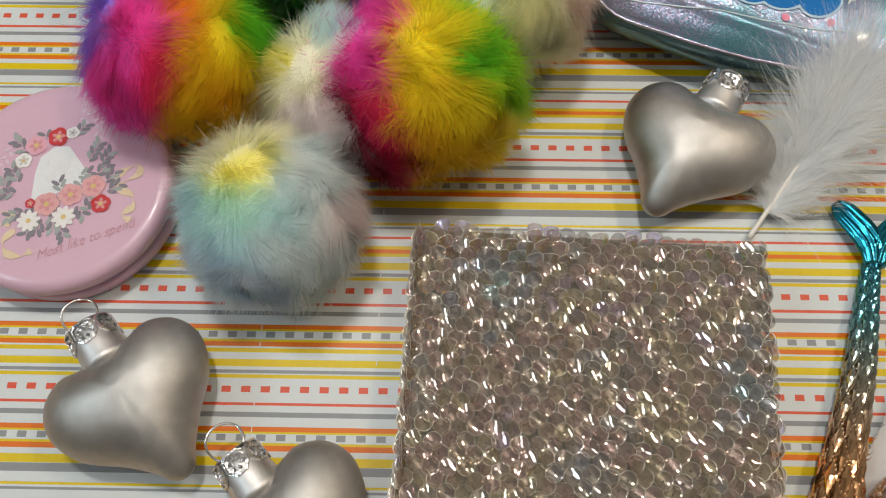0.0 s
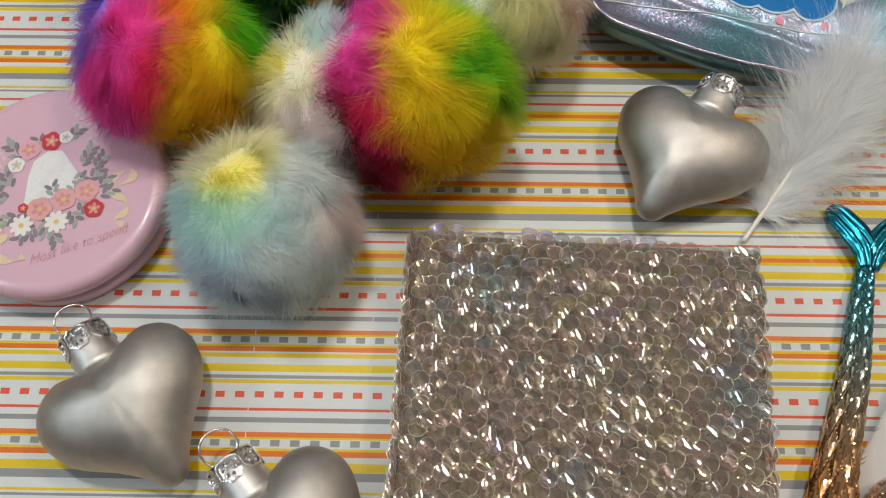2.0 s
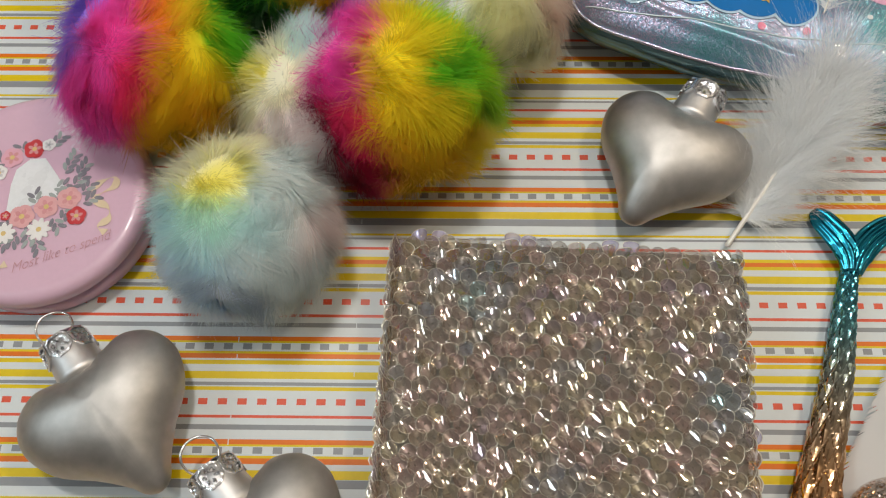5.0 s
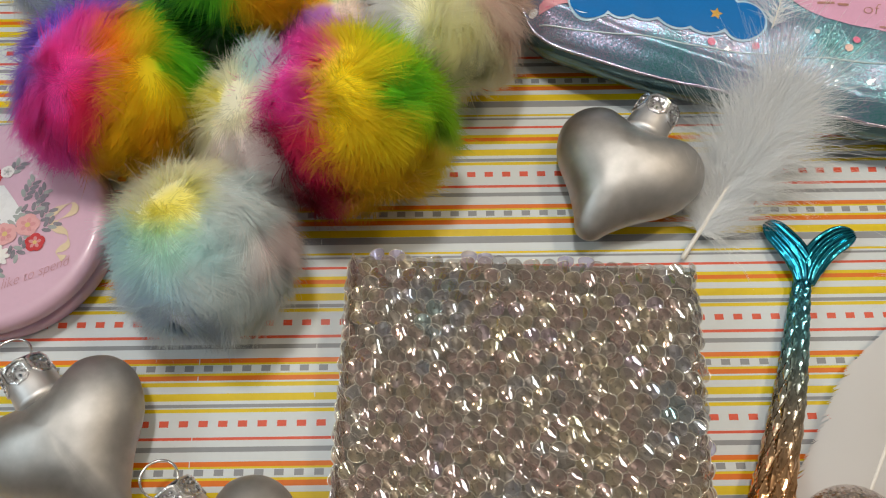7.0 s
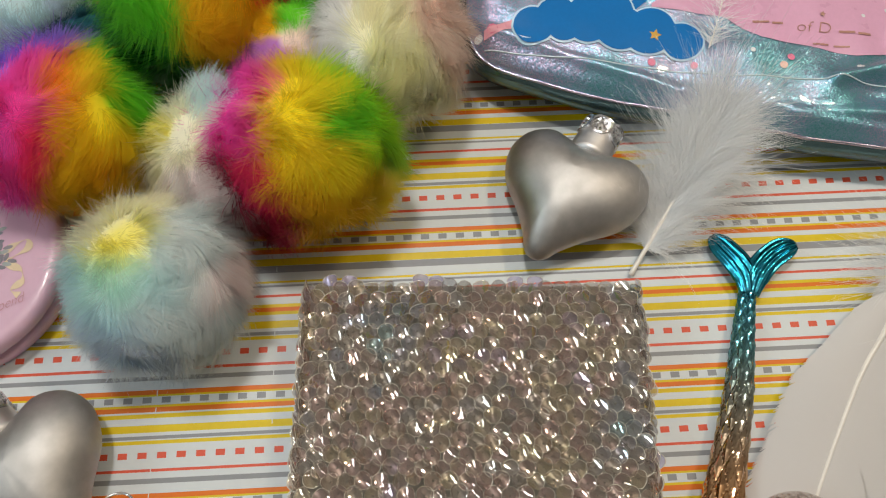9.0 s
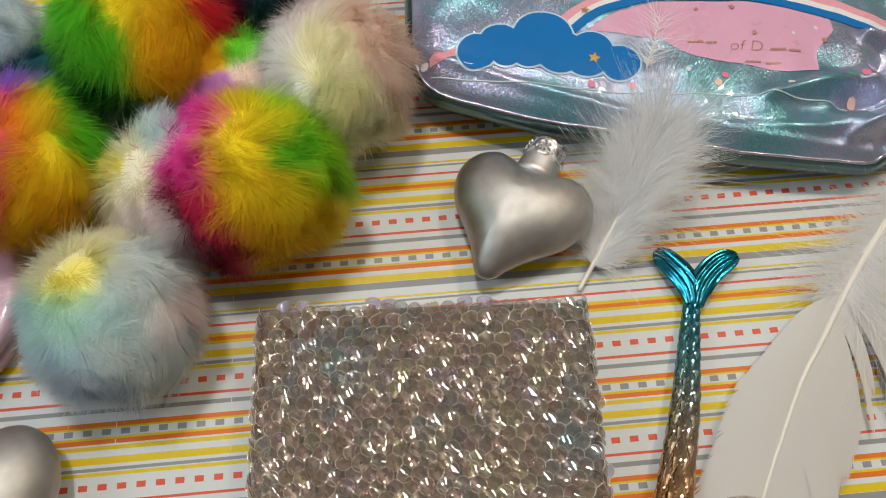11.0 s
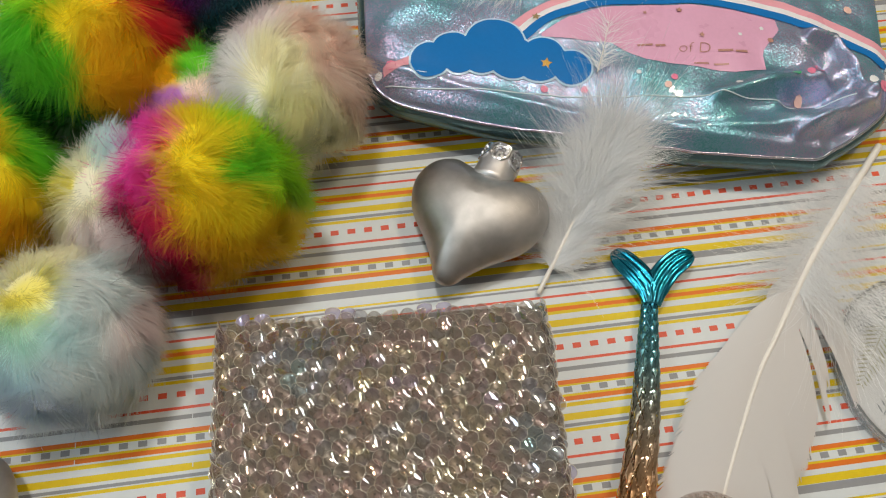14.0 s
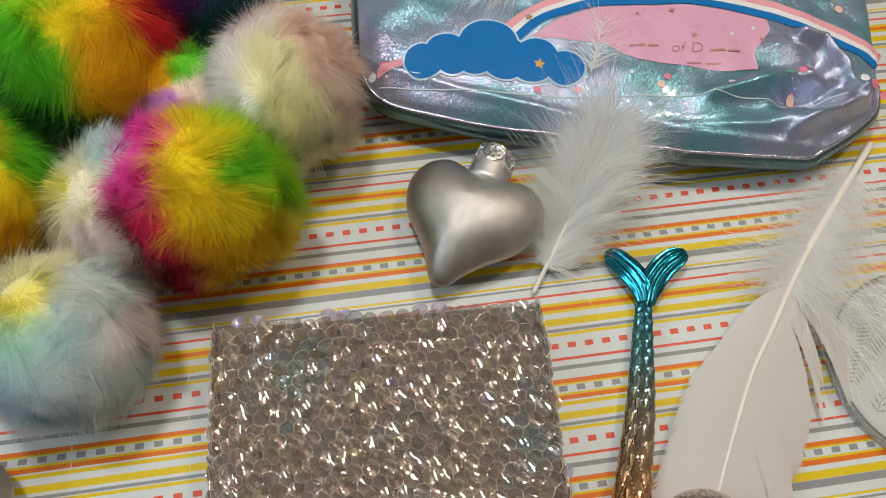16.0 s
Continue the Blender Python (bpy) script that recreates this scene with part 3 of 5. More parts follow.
def pompom(label, centre, radius, zones, count, seed, squash=0.94, lean=0.70, tall=1.0, crisp=60):
    rng = np.random.default_rng(seed)
    k = np.arange(count) + 0.5
    z = 1 - 1.72 * k / count
    ang = math.pi * (1 + 5 ** 0.5) * k
    d = np.c_[np.sqrt(1 - z * z) * np.cos(ang), np.sqrt(1 - z * z) * np.sin(ang), z]
    d = unit(d + rng.normal(0, 0.05, d.shape))
    back = np.array(Matrix.Rotation(math.radians(22), 3, "X"))
    seeds = np.array([back @ np.array((x, y, math.sqrt(max(0.02, 1 - x * x - y * y)))) for x, y, _ in zones])
    dyes = np.array([TINT[c] for _, _, c in zones])
    wave = np.array([noise.noise_vector(Vector(v) * 1.5 + Vector((seed, 0, 0))) for v in d])
    fine = np.array([noise.noise_vector(Vector(v) * 5.0 + Vector((0, seed, 3))) for v in d])

    def dye(v):
        w = np.exp(crisp * (unit(v) @ unit(seeds).T - 1))
        w /= w.sum(1, keepdims=True)
        return w @ dyes

    flow = unit(0.5 * np.cross(d, np.array([0.7, 0.2, 0.3])) + 2.2 * wave + 1.0 * fine + np.array([0.15, -1.0, -0.15]))
    flow = flow - d * np.sum(flow * d, axis=1, keepdims=True)
    tip_dir = unit(d + lean * flow * rng.uniform(0.4, 1.0, (count, 1)) + rng.normal(0, 0.10, d.shape))
    tufts = unit(rng.normal(size=(260, 3)))
    near = np.argmax(d @ tufts.T, axis=1)
    tuft_tip = unit(tufts[near] + lean * 0.7 * flow)
    hug = rng.uniform(0.30, 0.66, (260, 1))[near]
    tip_dir = unit(tip_dir * (1 - hug) + tuft_tip * hug)
    colour = dye(unit(0.45 * d + 0.55 * tip_dir + 0.05 * fine + rng.normal(0, 0.03, d.shape))) * rng.uniform(0.93, 1.10, (count, 1)) * rng.uniform(0.95, 1.10, (260, 1))[near]
    colour = np.minimum(colour, 0.99)
    reach = rng.uniform(0.84, 1.02, (count, 1)) * rng.uniform(0.90, 1.10, (260, 1))[near] * (1 + 0.07 * fine[:, :1]) * (1 + 0.05 * wave[:, 1:2]) + (rng.random((count, 1)) < 0.07) * 0.11
    r = radius * MM
    p0, p2 = d * r * 0.70, tip_dir * r * reach
    p1 = unit(d * 0.8 + tip_dir * 0.5) * r * (0.70 + reach) * 0.52
    s = np.linspace(0, 1, 4)[None, :, None]
    pts = (1 - s) ** 2 * p0[:, None] + 2 * s * (1 - s) * p1[:, None] + s * s * p2[:, None]
    pts += (np.sin(s * 5 + rng.uniform(0, 6, (count, 1, 1))) * 0.012 * r * s) * unit(rng.normal(size=(count, 1, 3)))
    tangent = unit(np.gradient(pts, axis=1))
    wide = unit(np.cross(tangent, d[:, None]) + 0.25 * rng.normal(size=(count, 1, 3)))
    pts[..., 2] *= squash
    pts[..., 1] *= tall
    width = np.array([0.23, 0.24, 0.19, 0.03]) * MM * (radius / 31)
    facing = unit(0.75 * d[:, None] + 0.55 * unit(pts) + 0.12 * np.cross(wide, tangent) * np.sign(np.sum(np.cross(wide, tangent) * d[:, None], axis=-1, keepdims=True)))
    fur = ribbons("fur", pts, wide, width, FUR, colour, "dye", facing)
    ob = thing("fur_pompom", label, "pompom", Matrix.Translation(np.array(centre) * MM), group="fur pompoms")
    tagged(part("fur", fur, ob), kind="stuff")
    bm = bmesh.new()
    bmesh.ops.create_icosphere(bm, subdivisions=4, radius=r * 0.80)
    core = bpy.data.meshes.new("core")
    bm.to_mesh(core)
    bm.free()
    co = np.zeros(len(core.vertices) * 3, dtype=np.float32)
    core.vertices.foreach_get("co", co)
    co = co.reshape(-1, 3)
    shade = dye(unit(co))
    co[:, 2] *= squash
    co[:, 1] *= tall
    core.vertices.foreach_set("co", co.reshape(-1))
    att = core.color_attributes.new("dye", "FLOAT_COLOR", "POINT")
    att.data.foreach_set("color", np.c_[shade, np.ones(len(shade))].astype(np.float32).reshape(-1))
    core.materials.append(FELT)
    core.polygons.foreach_set("use_smooth", [True] * len(core.polygons))
    part("core", core, ob)
    return ob


pompom("pastel fur pompom in mint, ice blue and lemon on striped paper", (-35.2, 31.2, 26), 31,
       [(0.0, 0.9, "cream"), (-0.6, 0.62, "cream"), (0.35, 0.8, "frost"), (-0.42, 0.5, "lemon"), (-0.05, 0.56, "lemon"), (0.28, 0.5, "frost"), (-0.5, 0.1, "mint"), (-0.05, 0.15, "mint"), (0.25, 0.05, "ice"), (-0.8, 0.1, "ice"),
        (0.6, 0.4, "frost"), (0.6, 0.0, "frost"), (-0.3, -0.35, "ice"), (0.1, -0.3, "frost"), (-0.5, -0.6, "lilac"), (0.0, -0.7, "lilac"), (0.45, -0.5, "frost"), (0.85, -0.1, "blush"), (0.8, -0.45, "frost"), (-0.25, 0.62, "lemon"), (-0.22, 0.42, "lemon"), (-0.3, 0.2, "mint"), (-0.2, -0.02, "mint")], 44000, 1, crisp=40)
# crimson base; the maroon tufts put the underside's shade into the dye
pompom("bright fur pompom in magenta, yellow and lime, crimson base darkened with painted shade", (7.0, 76.5, 29), 37,
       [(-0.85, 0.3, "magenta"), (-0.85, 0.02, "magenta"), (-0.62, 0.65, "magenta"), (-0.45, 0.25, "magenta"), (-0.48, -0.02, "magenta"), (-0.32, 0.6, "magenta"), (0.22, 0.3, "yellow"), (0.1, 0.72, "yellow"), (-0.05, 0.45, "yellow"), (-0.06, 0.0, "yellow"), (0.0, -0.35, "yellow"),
        (0.12, -0.62, "gold"), (0.4, -0.3, "yellow"), (0.45, -0.68, "gold"), (0.82, 0.05, "lime"), (0.62, 0.22, "green"), (0.45, 0.7, "lime"), (0.35, 0.45, "yellow"), (-0.80, -0.30, "shade_maroon"), (-0.58, -0.34, "crimson"), (-0.38, -0.38, "rose"), (-0.6, -0.58, "shade_maroon"), (-0.4, -0.62, "crimson"), (-0.16, -0.68, "crimson"), (0.72, -0.4, "yellow")], 44000, 2, tall=0.86)
pompom("rainbow fur pompom in purple, magenta, orange and green", (-74, 87, 30), 33,
       [(-0.55, 0.55, "purple"), (-0.82, 0.15, "purple"), (-0.2, 0.85, "purple"), (-0.62, 0.15, "violet"), (-0.3, 0.2, "magenta"), (0.0, 0.5, "magenta"), (0.08, 0.1, "magenta"), (-0.3, -0.3, "magenta"), (0.16, -0.2, "rose"), (-0.6, -0.35, "magenta"), (-0.25, -0.7, "magenta"), (0.05, -0.5, "rose"),
        (0.36, 0.35, "orange"), (0.46, -0.1, "gold"), (0.6, 0.4, "yellow"), (0.76, -0.1, "yellow"), (0.4, -0.5, "gold"), (0.22, -0.82, "gold"), (0.62, -0.45, "gold"), (0.9, 0.3, "green"), (0.8, 0.5, "green")], 44000, 3)
pompom("cream and blush fur pompom squeezed between brighter pompoms", (-18, 78, 23), 30,
       [(-0.2, 0.8, "ice"), (-0.5, 0.6, "cream"), (-0.8, 0.25, "lemon"), (-0.8, -0.1, "cream"), (-0.5, 0.1, "cream"), (-0.5, -0.45, "blush"), (-0.2, -0.7, "blush"), (0.2, 0.8, "ice"), (0.3, 0, "blush")], 34000, 4)
pompom("pale peach and lemon fur pompom beside the glitter pouch", (37, 120, 27), 31,
       [(0.65, 0.35, "peach"), (0.3, 0.8, "peach"), (0.85, -0.1, "peach"), (-0.2, 0.25, "cream"), (0.05, 0.15, "cream"), (-0.1, 0.05, "butter"), (0.2, -0.5, "butter"), (-0.7, 0.35, "white"), (-0.3, 0.75, "blush"), (-0.6, -0.3, "white"), (-0.2, -0.7, "cream"), (0.55, -0.6, "cream")], 44000, 5, tall=1.1, crisp=36)
pompom("green, yellow and orange fur pompom at the back", (-36, 140, 30), 36,
       [(-0.75, 0.2, "green"), (-0.35, -0.1, "green"), (-0.1, -0.45, "green"), (-0.6, -0.55, "deep_green"), (-0.1, -0.8, "deep_green"), (0.15, 0.15, "yellow"), (-0.1, 0.6, "lime"), (-0.5, 0.65, "lime"), (0.5, -0.15, "gold"), (0.35, -0.6, "gold"), (0.8, 0.45, "red"), (0.45, 0.55, "gold")], 44000, 6)
pompom("dark plum and navy fur pompom behind the others", (4, 176, 26), 31,
       [(-0.4, 0.2, "plum"), (0.1, -0.4, "plum"), (0.5, 0.1, "navy"), (0.4, -0.6, "teal"), (-0.6, -0.5, "crimson"), (0, 0.6, "navy")], 13000, 7)
pompom("small violet, pink and green fur pompom between others", (-1, 123, 18), 25,
       [(-0.3, -0.3, "violet"), (0.1, -0.5, "violet"), (0.5, 0.1, "peach"), (0.3, 0.6, "green"), (-0.4, 0.5, "gold"), (0.7, -0.3, "lilac")], 13000, 8)
pompom("pale ice-blue fur pompom at the back edge", (-101, 145, 25), 29,
       [(0.3, -0.2, "ice"), (-0.2, -0.4, "lilac"), (-0.6, 0.1, "cream"), (0.2, 0.5, "ice"), (0.7, 0.2, "lilac")], 13000, 9)
pompom("dark teal and navy fur pompom under a green one", (-72, 122, 17), 23,
       [(0.2, -0.2, "teal"), (-0.4, 0.1, "navy"), (0.5, 0.4, "navy"), (-0.2, -0.6, "purple"), (0.1, 0.6, "teal")], 13000, 10)


# ---- the pink pocket mirror tin with printed flowers ----
def disc_print(name, outline, mat, tin, z):
    """A flat printed shape on the lid."""
    return part(name, mesh_of(name, [(x * MM, y * MM, z * MM) for x, y in outline], [tuple(range(len(outline)))], mat, smooth=False), tin)


def pink_tin():
    tin = thing("pocket_mirror", "round pink lacquered pocket mirror with printed flowers and lettering", "pocket mirror", pose(-112 * MM, 44.2 * MM, 0))
    base = [(34.0, 0.2), (36.6, 0.6), (37.4, 1.8), (37.6, 5.6), (37.0, 6.6), (35.5, 7.0)]
    part("base", lathe("base", [(r * MM, z * MM) for r, z in base], PINK_TIN, 96), tin)
    part("hinge_gap", lathe("hinge_gap", [(35.2 * MM, 6.9 * MM), (35.2 * MM, 9.1 * MM)], TIN_DARK, 96), tin, "dark groove between lid and base")
    lid = [(35.5, 8.9), (37.4, 9.2), (38.2, 10.6), (38.2, 13.0), (37.6, 14.6), (36.2, 15.6), (34.0, 16.0), (33.4, 15.9), (20.0, 16.0), (0.5, 16.0)]
    part("lid", lathe("lid", [(r * MM, z * MM) for r, z in lid], PINK_TIN, 96), tin)
    z = 16.12
    rng = random.Random(4)

    def blob(cx, cy, rx, ry, turn, n=14, point=0.0):
        out = []
        for k in range(n):
            a = 2 * math.pi * k / n
            x, y = rx * math.cos(a), ry * math.sin(a) * (1 - point * math.cos(a))
            out.append((cx + x * math.cos(turn) - y * math.sin(turn), cy + x * math.sin(turn) + y * math.cos(turn)))
        return out

    grey_leaf, sage = ink("print_grey_leaf", (0.24, 0.23, 0.27)), ink("print_sage", (0.36, 0.40, 0.40))
    # pale plain figure in the middle of the wreath
    disc_print("white_print", [(-7.2, -8.0), (8.2, -1.0), (11.2, 1.4), (8.6, 4.8), (4.6, 9.6), (1.4, 13.2), (-3.6, 12.6), (-7.4, 8.6), (-8.0, 3.0)], ink("print_white", (0.78, 0.80, 0.84)), tin, z)
    # feathery grey sprigs and leaves
    for cx, cy, turn, n in ((9.5, -9.5, 5.4, 5), (1.5, -9.5, 5.0, 4), (-4.5, -11.5, 3.6, 5), (9.0, -3.0, 1.9, 5), (17.0, 1.5, 1.0, 5), (2.0, -3.0, 2.0, 5), (-6.5, 15.5, 2.2, 4), (-12.0, 10.5, 2.8, 4), (12.0, -6.0, 5.6, 4), (13.5, 4.0, 0.9, 6), (-4.0, -17.0, 4.0, 5), (1.5, -14.0, 5.0, 5), (-17.0, -2.0, 2.0, 5), (-13.5, 0, 2.2, 7), (9.5, 9.0, 1.25, 8), (14.0, 8.0, 1.1, 6), (-10, -12, 3.6, 6), (5.0, -17, 5.2, 5), (-2.0, -15.5, 4.4, 5), (18.5, -2.0, 0.6, 5), (-15.0, 13.0, 2.6, 5), (3.5, 19.0, 0.9, 5), (-14.0, -5, 3.3, 6), (8.0, 2.6, 0.4, 5)):
        for k in range(n):
            side = 1 if k % 2 else -1
            lx, ly = cx + math.cos(turn) * k * 1.0, cy + math.sin(turn) * k * 1.0
            disc_print("leaf_print", blob(lx + side * math.cos(turn + 1.57) * 1.2, ly + side * math.sin(turn + 1.57) * 1.2, 1.7, 0.75, turn + side * 0.7, 8), rng.choice((grey_leaf, sage, grey_leaf)), tin, z + 0.04 + 0.0005 * (len(tin.children) % 140))
    for cx, cy, turn in ((9.0, 27.0, 4.9), (4.6, 30.0, 4.7), (-20.0, 2.0, 1.4)):
        for k in range(9):
            side = 1 if k % 2 else -1
            disc_print("leaf_print", blob(cx + math.cos(turn) * k * 1.5 + side * 0.9, cy + math.sin(turn) * k * 1.5, 1.1, 0.55, turn + side * 0.8, 8), ink("print_pale_sprig", (0.70, 0.56, 0.66)), tin, z + 0.03)

    level = [0.12]

    def flower(cx, cy, r, petal, heart, petals=5, thin=0.62, turn=0.0):
        r *= 0.72
        level[0] += 0.016
        for k in range(petals):
            a = turn + 2 * math.pi * k / petals
            disc_print("petal_print", blob(cx + math.cos(a) * r * 0.55, cy + math.sin(a) * r * 0.55, r * 0.56, r * thin * (1.0 if petals < 7 else 0.42), a, 14), petal, tin, z + level[0] + 0.0012 * k)
            if petals < 7:
                disc_print("petal_print", blob(cx + math.cos(a) * r * 0.42, cy + math.sin(a) * r * 0.42, r * 0.30, r * 0.20, a, 10), ink("print_petal_shade", (0.66, 0.30, 0.32)) if petal != white else ink("print_petal_grey", (0.60, 0.58, 0.60)), tin, z + level[0] + 0.009)
        disc_print("flower_centre_print", blob(cx, cy, r * 0.24, r * 0.24, 0, 10), heart, tin, z + level[0] + 0.012)

    rose, red, white = ink("print_rose", (0.74, 0.40, 0.42)), ink("print_red", (0.56, 0.05, 0.06)), ink("print_petal_white", (0.82, 0.80, 0.80))
    straw, dusk = ink("print_straw", (0.70, 0.52, 0.22)), ink("print_dusk_pink", (0.74, 0.40, 0.50))
    flower(-3.0, 16.5, 4.6, red, straw, turn=0.3)
    flower(-9.8, 12.9, 4.8, dusk, straw, turn=0.9)
    flower(-12.9, 7.0, 3.6, white, straw, turn=0.5)
    flower(1.6, 18.2, 3.0, white, sage, turn=0.2)
    flower(12.6, -1.3, 5.2, rose, straw, turn=0.2)
    flower(5.7, -4.7, 5.2, rose, straw, turn=0.8)
    flower(-1.6, -8.5, 5.4, rose, straw, turn=1.3)
    flower(16.3, -7.5, 4.2, red, straw, turn=0.4)
    flower(5.0, -12.8, 5.2, white, straw, 9, turn=0.1)
    flower(-6.2, -14.7, 5.0, white, straw, 9, turn=0.3)
    flower(-7.0, -8.5, 2.2, red, straw, turn=0.3)
    # straw-coloured ribbon ends
    for path in ([(19, 2), (22, 5), (26, 7), (27, 4), (23, 1), (20, -1)], [(21, -2), (26, -4), (27, -8), (24, -11), (27, -13)], [(-11, -14), (-15, -12), (-18, -13), (-17, -16), (-12, -16)], [(-10, -18), (-13, -22), (-11, -26), (-6, -27), (-3, -25)]):
        c = spline(path, 24)
        verts = []
        for i, p in enumerate(c):
            t = c[min(i + 1, 23)] - c[max(i - 1, 0)]
            t = t / np.linalg.norm(t)
            w = 0.9 * (1.15 + math.sin(i * 0.6)) * 0.7
            verts += [((p[0] - t[1] * w) * MM, (p[1] + t[0] * w) * MM, (z + 0.05) * MM), ((p[0] + t[1] * w) * MM, (p[1] - t[0] * w) * MM, (z + 0.05) * MM)]
        part("ribbon_print", mesh_of("ribbon_print", verts, [(2 * i, 2 * i + 1, 2 * i + 3, 2 * i + 2) for i in range(23)], ink("print_ribbon", (0.74, 0.60, 0.42)), smooth=False), tin)
    words = text_mesh("Most like to spend", 5.0 * MM, ink("print_lettering", (0.56, 0.30, 0.34)), 0.5)
    words.transform(Matrix.Translation((13.5 * MM, -20.3 * MM, (z + 0.1) * MM)) @ Matrix.Rotation(math.radians(24), 4, "Z") @ Matrix.Diagonal((0.86, 1, 1, 1)))
    part("lettering", words, tin, "thin red-brown slanted lettering")


pink_tin()


# ---- the mermaid-tail pen ----
def tail_pen():
    pen = thing("mermaid_pen", "metallic mermaid-tail pen, teal fluke fading to gold scales", "pen")
    axis = spline([(161.3, 33.0, 3.4), (157.8, 20.0, 4.0), (151.3, -5.0, 5.0), (142.9, -31.0, 6.2), (138.4, -45.0, 7.2), (131.0, -70.0, 8.2), (127.0, -84.0, 8.2)], 240)
    radius = np.interp(axis[:, 1], [-84, -70, -45, -31, -5, 20, 33], [7.6, 8.0, 6.9, 5.7, 4.7, 3.5, 2.7])
    seg, verts = 72, []
    length = np.r_[0, np.cumsum(np.linalg.norm(np.diff(axis, axis=0), axis=1))]
    for i, c in enumerate(axis):
        d = axis[min(i + 1, 239)] - axis[max(i - 1, 0)]
        d = Vector(d).normalized()
        side = Vector((0, 0, 1)).cross(d).normalized()
        up = d.cross(side)
        for j in range(seg):
            a = 2 * math.pi * j / seg
            # pointed scales in a lozenge net
            row = 17.0 * math.log(1 + length[i] / 34.0)
            across = a / (2 * math.pi) * 9
            one = 1 - abs(((across + row * 0.5) % 1.0) - 0.5) * 2
            two = 1 - abs(((across - row * 0.5) % 1.0) - 0.5) * 2
            r = radius[i] * (0.93 + 0.18 * min(one, two) ** 0.8)
            p = Vector(c) + side * math.cos(a) * r + up * math.sin(a) * r
            verts.append((p.x * MM, p.y * MM, max(0.0003, p.z * MM)))
    faces = grid_faces(240, seg, True) + [tuple(range(seg))[::-1], tuple(239 * seg + j for j in range(seg))]
    part("scaled_barrel", mesh_of("scaled_barrel", verts, faces, PEN_METAL, smooth=False), pen, "barrel covered in pointed metallic scales")
    for spine, widths in (([(160.0, 31.0, 4.5), (160.0, 37.5, 5.2), (157.3, 43.5, 5.2), (154.0, 49.0, 4.2), (151.0, 54.0, 3.2)], [3.0, 4.9, 5.0, 4.6, 3.6]),
                          ([(160.6, 31.0, 4.5), (163.0, 37.0, 5.2), (167.5, 42.5, 5.6), (173.0, 46.5, 6.0), (179.0, 48.6, 6.4)], [3.0, 4.7, 4.8, 4.6, 3.6])):
        c = spline(spine, 28) + np.array([1.0, 0, 0])
        w = np.interp(np.linspace(0, 4, 28), range(5), widths)
        vs, sg = [], 80
        for i in range(28):
            d = Vector(c[min(i + 1, 27)] - c[max(i - 1, 0)]).normalized()
            side = Vector((0, 0, 1)).cross(d).normalized()
            end = math.sqrt(max(0.02, 1 - max(0, (i - 22) / 5.6) ** 2))
            for j in range(sg):
                a = 2 * math.pi * j / sg
                rib = 0.5 * math.cos(4 * math.pi * math.cos(a)) * min(1, 0.25 + i / 20)
                p = Vector(c[i]) + side * math.cos(a) * w[i] * end + Vector((0, 0, 1)) * math.sin(a) * (2.2 - 0.7 * i / 27 + rib) * end
                vs.append((p.x * MM, p.y * MM, p.z * MM))
        part("fluke", mesh_of("fluke", vs, grid_faces(28, sg, True) + [tuple(range(sg))[::-1], tuple(27 * sg + j for j in range(sg))], PEN_METAL), pen, "ribbed teal metallic fluke")


tail_pen()


